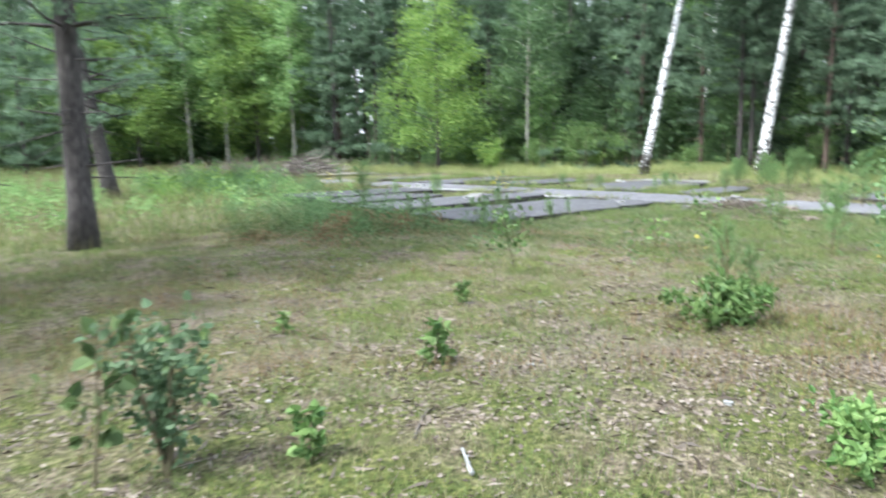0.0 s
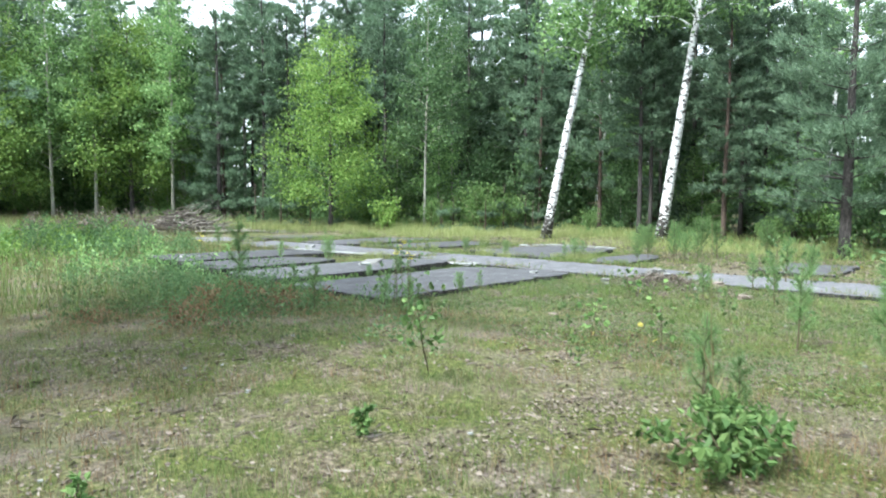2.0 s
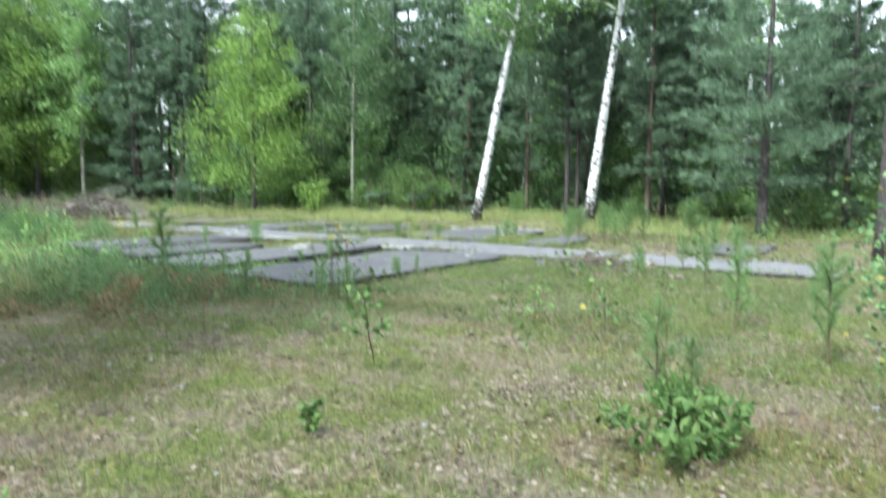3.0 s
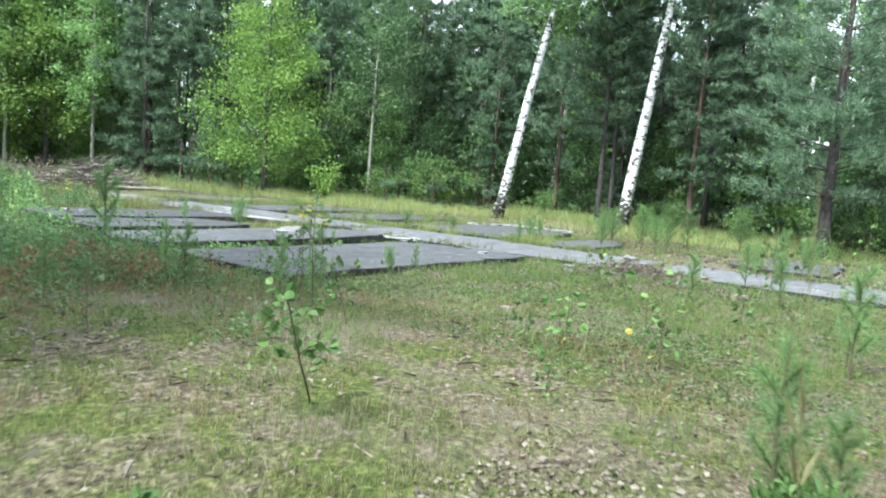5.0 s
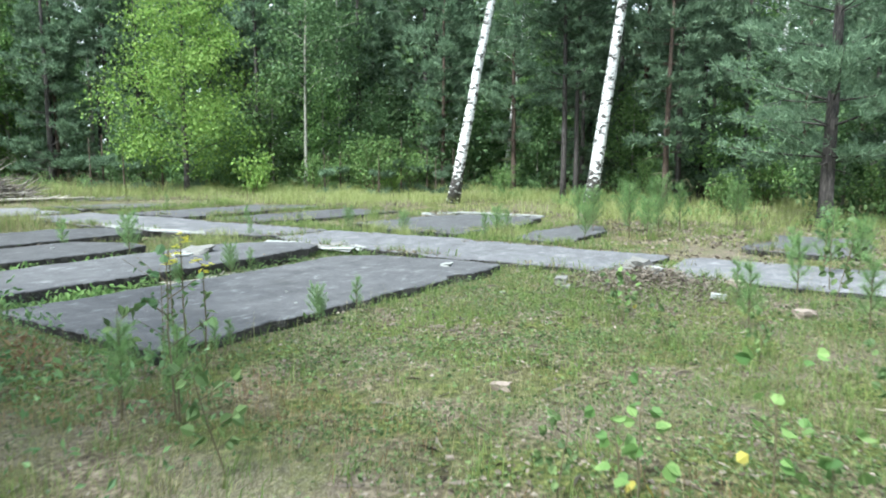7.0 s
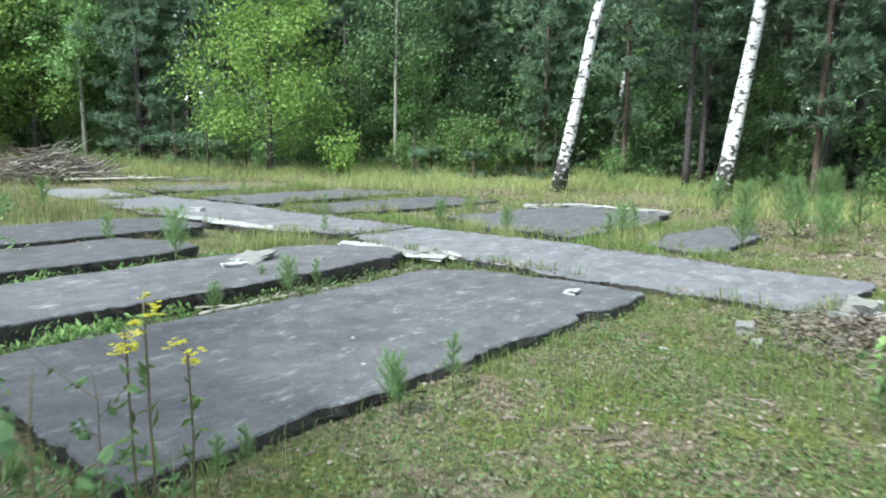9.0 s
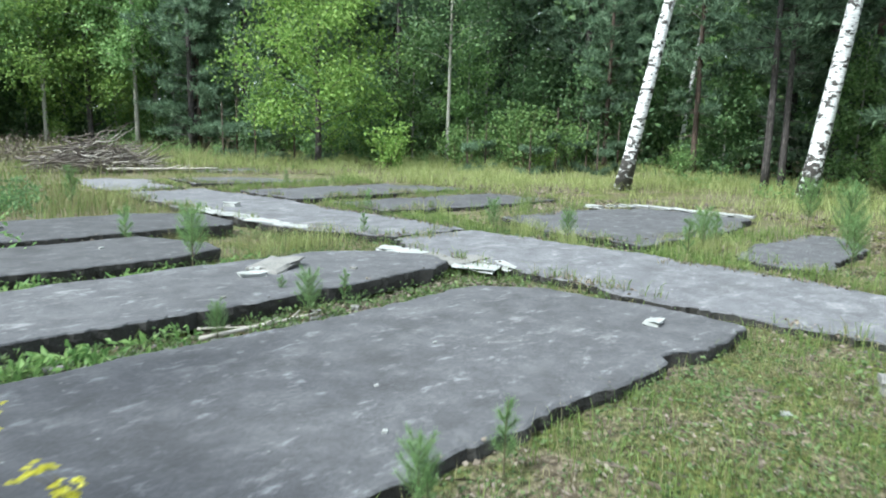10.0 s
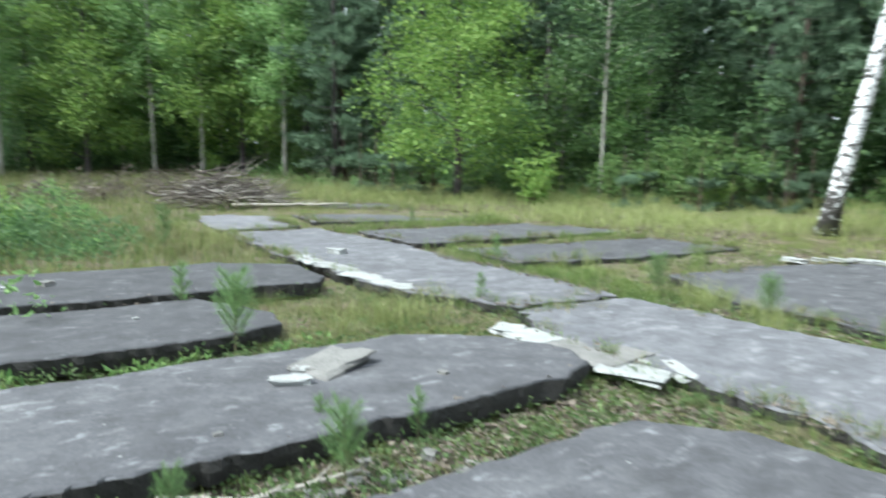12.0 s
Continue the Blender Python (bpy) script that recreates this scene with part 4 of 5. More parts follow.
def poplar_sapling(seed, height, leaves, yellow):
    """A thin poplar shoot: few broad leaves on stalks, one or two turned yellow."""
    rng = np.random.RandomState(seed)
    root = new("poplar_sapling")
    wood, green, old = Build(), Build(), Build()
    line = trunk_line(rng, height, (0.06, -0.04), 0.015, 8)
    wood.tube(line, np.linspace(0.007, 0.003, 8), 6)
    for k in range(leaves):
        a = k * GOLDEN + rng.uniform(-0.3, 0.3)
        s = frames_along(line, np.array([0.3 + 0.7 * (k + 0.5) / leaves]))[0]
        e = s + np.array([math.cos(a), math.sin(a), 0.45]) * height * rng.uniform(0.1, 0.24)
        wood.tube([s, (s + e) / 2 + [0, 0, 0.012], e], [0.003, 0.002, 0.0015], 4, False)
        n = 2 if k >= yellow else 1
        ways = rng.normal(0, 0.6, (n, 3)) + np.array([math.cos(a), math.sin(a), -0.35])
        (green if k >= yellow else old).leaves(np.repeat(e[None], n, 0), ways, rng.uniform(0.055, 0.09, n), 0.85, 0.1, rng, broad=True)
    part("stem", wood, M_STEM, root, smooth=True)
    part("leaves", green, M_FRESH, root)
    part("yellow_leaves", old, M_BROWNLEAF, root, "yellowed leaves")
    return tagged(root, "young poplar shoot with broad green leaves, one yellowed", "sapling", "poplar shoots in the clearing")


for k, (x, y, h) in enumerate(((9.03, 5.62, 0.55), (9.54, 5.11, 0.72), (9.25, 4.85, 0.5), (9.2, 5.75, 0.42), (12.9, 7.0, 0.45), (17.6, 4.4, 1.1))):
    place(poplar_sapling(140 + k, h, 9 + k % 3, 1), x, y, 80 * k)

BARE = tagged(leafy_sapling(121, 1.2, 0.06, 40, M_BROAD, (-0.04, 0.03), "bare_sapling"), "tall thin sapling with a dark bare stem and few leaves", "sapling", "thin saplings in the clearing")
place(BARE, 8.5, 8.22, 0, 0.95)
for x, y, k in ((8.95, 9.0, 0.7), (6.2, 8.2, 0.7), (10.6, 3.7, 0.8), (15.4, 5.4, 0.9)):
    again(BARE, x, y, rs.uniform(0, 360), k)


def ragwort(seed, height):
    """A tall yellow-flowered weed: ribbed stem, narrow leaves, flat heads of small flowers."""
    rng = np.random.RandomState(seed)
    root = new("ragwort")
    stem, leaves = Build(), Build()
    line = trunk_line(rng, height, (0.02, 0.02), 0.006, 8)
    stem.tube(line, np.linspace(0.008, 0.004, 8), 6)
    tops = []
    for k in range(5):
        a = k * GOLDEN
        s = line[-2] + (line[-1] - line[-2]) * rng.rand()
        e = s + np.array([math.cos(a), math.sin(a), 1.0]) * rng.uniform(0.025, 0.055)
        stem.tube([s, (s + e) / 2, e], [0.003, 0.002, 0.002], 4, False)
        tops.append(e)
    u = rng.uniform(0.05, 0.85, 26)
    leaves.leaves(frames_along(line, u), rng.normal(0, 1, (26, 3)) + np.array([0, 0, 0.3]), rng.uniform(0.05, 0.11, 26), 0.3, 0.1, rng)
    part("stem", stem, M_STEM, root, smooth=True)
    part("leaves", leaves, M_HERB, root)
    for e in tops:
        head = Build()
        for k in range(9):
            c = e + rng.normal(0, 0.017, 3) * np.array([1, 1, 0.4])
            a = np.arange(9) * 2 * np.pi / 9
            head.leaves(np.repeat(c[None], 9, 0), np.stack([np.cos(a), np.sin(a), 0.15 + 0 * a], 1), 0.014, 0.45, 0.05, rng)
        tagged(part("flower_head", head, M_FLOWER, root, "yellow flower heads"), kind="stuff")
    return tagged(root, "tall weed with small yellow flowers beside the concrete", "ragwort", "yellow-flowered weeds")


place(ragwort(130, 1.05), 9.22, 9.1)
place(ragwort(131, 0.82), 9.38, 9.08)
place(ragwort(132, 0.95), 9.17, 9.16)
place(ragwort(134, 0.9), 9.0, 14.7)

# ---- grass and litter, past counting
rg = np.random.RandomState(21)


def spots(n, x0, x1, y0, y1, keep=None, slabs=True, grow=0.02):
    x, y = rg.uniform(x0, x1, n), rg.uniform(y0, y1, n)
    ok = np.ones(n, bool)
    if slabs:
        ok &= ~on_slab(x, y, grow)
    if keep is not None:
        ok &= rg.rand(n) < keep(x, y)
    x, y = x[ok], y[ok]
    return np.stack([x, y, ground_z(x, y)], 1)


def patchy(f, k, lo=0.0, hi=1.0):
    return lambda x, y: np.clip(lo + (hi - lo) * (0.5 + 0.5 * wave(x, y, f, k) + 0.35 * wave(x, y, f * 3.1, k + 3)), 0, 1)


def lawn(name, pts, h, w, lean, mat, label):
    b = Build()
    b.blades(pts, h * rg.uniform(0.3, 1.0, len(pts)) ** 0.8 * (0.75 + 0.6 * np.clip(0.5 + 0.5 * wave(pts[:, 0], pts[:, 1], 2.3, 5), 0, 1)), w, lean, rg)
    stuff(name, b, mat, label, "grass")


# short dry and green grass of the walked ground, in loose tufts


def tufted(n, per, spread, *area, **kw):
    c = spots(n, *area, **kw)
    q = np.repeat(c, per, 0)
    q[:, :2] += rg.normal(0, spread, (len(q), 2))
    q = q[~on_slab(q[:, 0], q[:, 1], 0.01)]
    q[:, 2] = ground_z(q[:, 0], q[:, 1])
    return q


lawn("dry_grass", tufted(9500, 12, 0.05, -1, 15.5, -1, 14, keep=patchy(1.1, 1, -0.05, 1.0)), 0.1, 0.005, 0.9, M_STRAW, "short dry straw-coloured grass over moss and litter")
lawn("green_grass", tufted(9500, 12, 0.06, -1, 15.5, -1, 14, keep=patchy(0.8, 2, -0.1, 1.1)), 0.115, 0.005, 0.8, M_GRASS, "short thin green grass over moss")
p = spots(30000, 0, 9.5, 1, 12.5, patchy(0.9, 5, -0.4, 0.8))
lawn("sorrel", p, 0.17, 0.005, 0.8, M_RUST, "reddish dry sorrel stalks in the grass")
# longer grass by the slabs, in their gaps and towards the trees
p = tufted(5200, 14, 0.07, 7.5, 24, 2.5, 30, keep=lambda x, y: patchy(0.7, 3, -0.1, 1.0)(x, y) * np.where(x > 17, patchy(1.5, 6, -0.9, 1.1)(x, y), 1.0))
lawn("slab_grass", p, 0.16, 0.007, 0.55, M_GRASS, "green grass tufts in gaps between concrete slabs")
p = spots(70000, 18, 34, -6, 34, lambda x, y: smooth01(22.2, 24.2, 0.93 * x + 0.2 * y - 1.0) * patchy(0.6, 13, 0.0, 1.0)(x, y))
lawn("edge_grass", p, 0.44, 0.013, 0.85, M_SUNGRASS, "tall bright grass at the foot of the trees")
p = spots(42000, 16, 32, -4, 34, lambda x, y: patchy(0.5, 7, 0.1, 0.9)(x, y) * smooth01(21.6, 24.0, 0.93 * x + 0.2 * y - 1.0))
lawn("pale_grass", p, 0.38, 0.009, 0.8, M_SUNGRASS, "pale seeding grass at the wood's edge")
p = spots(42000, -8, 24, 12, 58, lambda x, y: ((y > 20) | (x < 8.2)) * 0.9 * (1 - smooth01(14, 15, x) * (y < 27)))
lawn("meadow_grass", p, 0.4, 0.018, 0.5, M_GRASS, "tall rough grass beyond the concrete slabs")
p = spots(36000, -8, 24, 12, 58, lambda x, y: ((y > 19.6) | (x < 8.0)) * 0.8 * (1 - smooth01(14, 15, x) * (y < 27)))
lawn("meadow_straw", p, 0.6, 0.014, 0.5, M_STRAW, "pale dry grass beyond the concrete slabs")


# lush tufts along the path slabs, seeding grass in the broken corner, wispy stalks in the open
p = np.concatenate([tufted(340, 16, 0.07, 17.4, 18.15, 9, 19, keep=patchy(1.3, 4, -0.1, 1.1)), tufted(170, 14, 0.07, 17.6, 22.3, 15.8, 17.1, keep=patchy(1.1, 2, -0.3, 1.0)), tufted(120, 14, 0.07, 17.4, 22, 19.0, 20.0, keep=patchy(1.1, 2, 0.0, 1.0)),
                    tufted(120, 16, 0.08, 17.6, 22, 11.2, 12.3, keep=patchy(1.1, 2, 0.0, 1.0)), tufted(70, 14, 0.09, 19, 24, 7, 10), tufted(160, 14, 0.08, 17.3, 21.5, 22.2, 23.4)])
lawn("lush_grass", p[::12].repeat(8, 0) + np.column_stack([rg.normal(0, 0.07, (8 * len(p[::12]), 2)), np.zeros(8 * len(p[::12]))]), 0.27, 0.011, 0.5, M_GRASS, "lush green grass clumps along the concrete path")
p = np.concatenate([tufted(150, 14, 0.13, 12.9, 15.0, 14.5, 17.2), tufted(200, 16, 0.12, 13.0, 14.9, 19.4, 24.0)])
lawn("seeding_green", p[rg.rand(len(p)) < 0.4] + [0.03, 0.02, 0], 0.2, 0.005, 0.55, M_GRASS, "olive grass on the broken corner of the path")
lawn("seeding_grass", p[rg.rand(len(p)) < 0.75], 0.28, 0.005, 0.45, M_STRAW, "brownish seeding grass on the broken corner of the path")
p = np.concatenate([tufted(420, 12, 0.08, 17.4, 24, 3, 12), tufted(300, 12, 0.09, 18, 24, 12, 30), tufted(200, 12, 0.08, 17, 22, 22, 30)])
lawn("bank_straw", p, 0.15, 0.006, 0.7, M_STRAW, "dry straw and sparse grass between the far slabs")
p = spots(9000, 0, 15, 0, 12, patchy(0.7, 8, -0.2, 0.9))
lawn("wispy_grass", p, 0.34, 0.0035, 0.5, M_STRAW, "thin wispy grass stalks in the clearing")
ex, ey = [], []
for s_ in SLABS[:6]:
    for (x0, y0), (x1, y1) in zip(s_.outline, s_.outline[1:] + s_.outline[:1]):
        n_ = int(14 * math.hypot(x1 - x0, y1 - y0))
        u_ = rg.rand(n_)
        ex.append(x0 + (x1 - x0) * u_ + rg.normal(0, 0.06, n_))
        ey.append(y0 + (y1 - y0) * u_ + rg.normal(0, 0.06, n_))
ex, ey = np.concatenate(ex), np.concatenate(ey)
ok = ~on_slab(ex, ey, 0.0) & (patchy(1.7, 6, -0.1, 1.0)(ex, ey) > rg.rand(len(ex)))
ex, ey = np.repeat(ex[ok], 5) + rg.normal(0, 0.03, 5 * ok.sum()), np.repeat(ey[ok], 5) + rg.normal(0, 0.03, 5 * ok.sum())
lawn("edge_tufts", np.stack([ex, ey, ground_z(ex, ey)], 1), 0.2, 0.006, 0.7, M_GRASS, "grass growing along the slab edges")


def edge_cover(slabs, per, inner):
    ox, oy, oz = [], [], []
    for s_ in slabs:
        cx, cy = np.mean(s_.outline, 0)
        for (x0, y0), (x1, y1) in zip(s_.outline, s_.outline[1:] + s_.outline[:1]):
            n_ = int(per * math.hypot(x1 - x0, y1 - y0))
            u_, d_ = rg.rand(n_), np.abs(rg.normal(0, inner, n_))
            x, y = x0 + (x1 - x0) * u_, y0 + (y1 - y0) * u_
            k_ = np.hypot(cx - x, cy - y) + 1e-6
            x, y = x + (cx - x) / k_ * (d_ - 0.05), y + (cy - y) / k_ * (d_ - 0.05)
            on = inside(s_.outline, x, y, -0.03)
            ok = (patchy(1.1, 14, -0.5, 1.0)(x, y) > rg.rand(n_))
            ox.append(x[ok])
            oy.append(y[ok])
            oz.append(np.where(on, s_.top, ground_z(x, y))[ok])
    return np.stack([np.concatenate(ox), np.concatenate(oy), np.concatenate(oz)], 1)


cover = edge_cover(SLABS[4:], 60, 0.16)
q = np.repeat(cover[::3], 7, 0)
q[:, :2] += rg.normal(0, 0.035, (len(q), 2))
lawn("overgrowth", q, 0.2, 0.008, 0.7, M_GRASS, "grass creeping over the edges of the far slabs")
q = np.repeat(cover[1::4], 6, 0)
q[:, :2] += rg.normal(0, 0.05, (len(q), 2))
lawn("dry_overgrowth", q, 0.16, 0.007, 0.9, M_STRAW, "dry grass creeping over the edges of the far slabs")


def carpet(name, pts, size, mat, label, category, lift=0.02, flat=0.35, width=0.7):
    b = Build()
    n = len(pts)
    a = rg.uniform(0, 2 * np.pi, n)
    ways = np.stack([np.cos(a), np.sin(a), rg.normal(0, flat, n)], 1)
    q = pts.copy()
    q[:, 2] += np.abs(rg.normal(0, lift, n)) + 0.004
    b.leaves(q, ways, size * rg.uniform(0.5, 1.4, n), width, 0.12, rg)
    stuff(name, b, mat, label, category)


carpet("near_litter", spots(20000, 0.5, 7.5, -0.5, 4.8, patchy(1.2, 7, -0.2, 1.2)), 0.042, M_LITTER, "grey-brown leaf litter where the walk begins", "leaf litter", 0.006, 0.14)
carpet("dead_leaves", spots(56000, -1, 15, -1, 12, patchy(0.9, 4, -0.15, 1.0)), 0.034, M_LITTER, "brown and grey dead leaves on the ground", "leaf litter", 0.006, 0.12)
q_ = np.stack([rg.normal(14.55, 0.6, 5000), rg.normal(7.3, 0.55, 5000)], 1)
q_ = q_[~on_slab(q_[:, 0], q_[:, 1], 0.0)]
q_ = np.column_stack([q_, ground_z(q_[:, 0], q_[:, 1]) + 0.1 * np.exp(-((q_[:, 0] - 14.55) ** 2 + (q_[:, 1] - 7.35) ** 2) / 0.4) * rg.rand(len(q_))])
carpet("heap_litter", q_, 0.06, M_LITTER, "dry leaves and bark over the rubble heap", "leaf litter", 0.02, 0.3, 0.4)
carpet("slab_litter", np.concatenate([np.repeat(cover, 3, 0) + np.column_stack([rg.normal(0, 0.06, (3 * len(cover), 2)), np.zeros(3 * len(cover))]), edge_cover(SLABS[:4], 25, 0.05)]), 0.04, M_LITTER, "crumbs of dead leaves and soil along the slab edges", "leaf litter", 0.006, 0.15)
carpet("bank_litter", spots(30000, 17.2, 24.5, 2.5, 27, patchy(0.8, 11, -0.1, 1.0)), 0.075, M_LITTER, "dry leaves and bark crumbs between the far slabs", "leaf litter", 0.01, 0.15)
carpet("fallen_twigs", spots(4200, -0.5, 15, -0.5, 9.4, patchy(0.9, 4, 0.1, 0.9)), 0.16, M_LITTER, "thin fallen twigs and stalks in the litter", "twigs", 0.006, 0.06, 0.05)
carpet("low_herbs", spots(60000, 8, 19, 2.5, 20, patchy(1.3, 9, -0.4, 0.9)), 0.034, M_HERB, "low green herbs and clover beside the concrete", "herbs", 0.045)
gapx = spots(42000, 8.6, 18, 11.8, 17.4, lambda x, y: ((y > 11.95) & (y < 12.9) | (y > 14.4) & (y < 15.3) | (y > 16.9) & (y < 17.4) | (x > 14.5)) * 1.0, True, -0.02)
carpet("clover", spots(68000, 8.5, 15.2, 3, 9.45, lambda x, y: np.clip(patchy(0.75, 6, -0.55, 0.8)(x, y) + 0.55 * smooth01(10.3, 12.0, x) * patchy(1.9, 3, 0.0, 1.2)(x, y), 0, 1)), 0.024, M_HERB, "dense low clover in front of the slabs", "herbs", 0.03)
carpet("gap_soil_litter", spots(9000, 9.2, 15.0, 11.9, 13.0, None, True, -0.02), 0.045, M_LITTER, "brown leaf crumbs in the joints between slabs", "leaf litter", 0.012, 0.2)
carpet("gap_herbs", gapx[rg.rand(len(gapx)) < 0.55], 0.036, M_HERB, "low creeping herbs in the joints between slabs", "herbs", 0.06)


# weeds in clumps of uneven height
def clumps(name, centres, height, radius, per, leaf, mat, label):
    b = Build()
    at, sz = [], []
    for x, y in centres:
        if on_slab(np.array([x]), np.array([y]), 0.15)[0]:
            continue
        h, r_, n = height * rg.uniform(0.35, 1.25), radius * rg.uniform(0.5, 1.4), int(per * rg.uniform(0.5, 1.3))
        d = rg.normal(0, 0.55, (n, 2)) * r_
        top = h * np.exp(-(d**2).sum(1) / (r_ * r_))
        at.append(np.stack([x + d[:, 0], y + d[:, 1], ground_z(x + d[:, 0], y + d[:, 1]) + top * rg.rand(n) ** 0.7 + 0.01], 1))
        sz.append(leaf * rg.uniform(0.5, 1.4, n))
    at = np.concatenate(at)
    b.leaves(at, rg.normal(0, 1, (len(at), 3)) + [0, 0, 0.5], np.concatenate(sz), 0.42, 0.12, rg)
    stuff(name, b, mat, label, "weeds")


def around(n, x, y, sx, sy):
    return np.stack([rg.normal(x, sx, n), rg.normal(y, sy, n)], 1)


clumps("weed_thicket", around(60, 10.3, 22.8, 1.0, 1.1), 1.05, 0.5, 260, 0.085, M_BROAD, "thicket of tall green weeds beside the path")
clumps("pale_thicket", around(40, 9.3, 23.6, 1.5, 1.5), 0.95, 0.45, 120, 0.11, M_YELLOW, "tall yellow-green weeds beside the path")
clumps("meadow_weeds", np.stack([rg.uniform(2, 13, 120), rg.uniform(15, 36, 120)], 1), 0.75, 0.45, 110, 0.11, M_ASPEN, "green weeds in the rough meadow")
clumps("sorrel_clumps", np.concatenate([around(9, 7.5, 11.2, 0.35, 0.25), around(8, 6.6, 10.6, 0.8, 0.4)]), 0.42, 0.3, 170, 0.07, M_RUST, "reddish-brown sorrel clumps in the grass")
clumps("slab_side_weeds", around(110, 7.7, 12.3, 0.8, 1.7), 0.68, 0.32, 130, 0.055, M_BROAD, "low bushy weeds beside the slab corners")
clumps("slab_side_herbs", around(70, 6.4, 11.8, 1.5, 1.8), 0.42, 0.3, 90, 0.05, M_HERB, "pale green herbs beside the slab corners")
clumps("gap_weeds", np.concatenate([around(9, 9.9, 12.4, 0.3, 0.12), around(14, 11.5, 12.4, 1.3, 0.1), around(14, 13.6, 12.42, 0.7, 0.1), around(16, 11.5, 14.85, 1.2, 0.12), around(10, 14.95, 11.6, 0.06, 0.6)]), 0.2, 0.17, 55, 0.042, M_HERB, "leafy weeds growing in the joints between slabs")
clumps("dry_weeds", around(60, 15.4, 33.2, 1.8, 0.9), 0.9, 0.4, 90, 0.11, M_LITTER, "reddish-brown dry weeds behind the brush pile")
clumps("gap_leaves", np.concatenate([around(16, 10.3, 12.42, 0.55, 0.08), around(10, 11.0, 14.85, 0.8, 0.08)]), 0.2, 0.2, 34, 0.085, M_FRESH, "broad bright leaves in the joints between slabs")
clumps("edge_weeds", np.array([edge_point(s_, rg.uniform(-4.5, -0.3)) for s_ in rg.uniform(10, 95, 130)]), 0.8, 0.4, 90, 0.1, M_ASPEN, "green weeds at the foot of the wood's edge")


# ---- broken concrete, sticks, the brush pile
def chunk(seed, size, material, name, label, category, group=""):
    """A broken piece: a flat irregular block with chipped faces."""
    rng = random.Random(seed)
    bm = bmesh.new()
    bmesh.ops.create_cube(bm, size=1)
    bmesh.ops.subdivide_edges(bm, edges=bm.edges[:], cuts=2, use_grid_fill=True)
    for v in bm.verts:
        d = noise.noise(v.co * 1.7 + Vector((seed, 2.1, 0.3)))
        v.co = v.co * (1 + 0.35 * d) + Vector([rng.uniform(-0.06, 0.06) for _ in range(3)])
        v.co = Vector((v.co.x * size[0], v.co.y * size[1], (v.co.z + 0.45) * size[2]))
    me = bpy.data.meshes.new(name)
    bm.to_mesh(me)
    bm.free()
    me.materials.append(material)
    return tagged(new(name, me), label, category, group)


def lay(ob, x, y, z, rz=0, rx=0, ry=0):
    ob.matrix_basis = pose(x, y, z, rx, ry, rz)
    return ob


L_CHIP = "pale broken piece of concrete lying on a slab"
lay(chunk(1, (0.5, 0.36, 0.07), M_STONE, "concrete_chunk", "flat grey broken concrete plate resting on a slab", "concrete chunk"), 12.98, 13.88, 0.093, 25, 0, -6)
lay(chunk(2, (0.26, 0.13, 0.05), M_CHIP, "concrete_chip", L_CHIP, "concrete chip", "concrete chips"), 12.58, 13.66, 0.09, -20)
lay(chunk(3, (0.12, 0.1, 0.05), M_CHIP, "concrete_chip", L_CHIP, "concrete chip", "concrete chips"), 12.74, 13.86, 0.09, 40)
lay(chunk(4, (0.17, 0.12, 0.035), M_CHIP, "concrete_chip", L_CHIP, "concrete chip", "concrete chips"), 14.28, 10.08, 0.05, 10)
for k, (x, y, z, a) in enumerate(((11.9, 13.0, 0.09, 0.05), (11.2, 9.95, 0.05, 0.035), (11.6, 10.5, 0.05, 0.03), (13.6, 13.3, 0.09, 0.07), (12.5, 10.9, 0.05, 0.03), (11.0, 18.3, 0.1, 0.12), (11.4, 18.4, 0.1, 0.16), (10.6, 18.35, 0.1, 0.2), (15.6, 19.6, 0.05, 0.25), (19.5, 20.6, 0.1, 0.15), (12.0, 16.2, 0.09, 0.05))):
    lay(chunk(10 + k, (a, a * 0.75, a * 0.35), M_CHIP if k % 3 else M_STONE, "concrete_chip", L_CHIP, "concrete chip", "concrete chips"), x, y, z, 37 * k)
# crumbled white edge of the path slab and its broken corner
for k, (x, y, sx, sy, rz, tilt, m) in enumerate(((15.12, 12.82, 0.42, 0.36, 25, 2, M_CHIP), (15.38, 12.66, 0.34, 0.1, 62, 1, M_CHIP), (15.16, 13.2, 0.5, 0.4, 12, -1.5, M_STONE), (15.08, 13.62, 0.46, 0.34, 75, 1, M_STONE), (15.02, 14.0, 0.4, 0.3, 80, -2, M_CHIP), (15.0, 14.35, 0.26, 0.2, 30, 3, M_CHIP))):
    lay(chunk(30 + k, (sx * 1.2, sy * 1.2, 0.05), m, "broken_plate", "white broken concrete plate at the path's crumbled edge", "concrete plate", "broken plates at the path's edge"), x, y, -0.012 + 0.003 * (k % 3), rz, tilt, 0.5)
for k in range(26):
    y = 16.55 + k * 0.125
    lay(chunk(50 + k, (random.uniform(0.16, 0.34), random.uniform(0.12, 0.26), 0.022), M_CHIP, "broken_plate", "white broken concrete plate at the path's crumbled edge", "concrete plate", "broken plates at the path's edge"),
        15.1 + 0.07 * math.sin(k * 1.9) - 0.006 * k, y, 0.04 + 0.003 * (k % 3), random.uniform(60, 130), random.uniform(-2, 2), random.uniform(-2, 2))
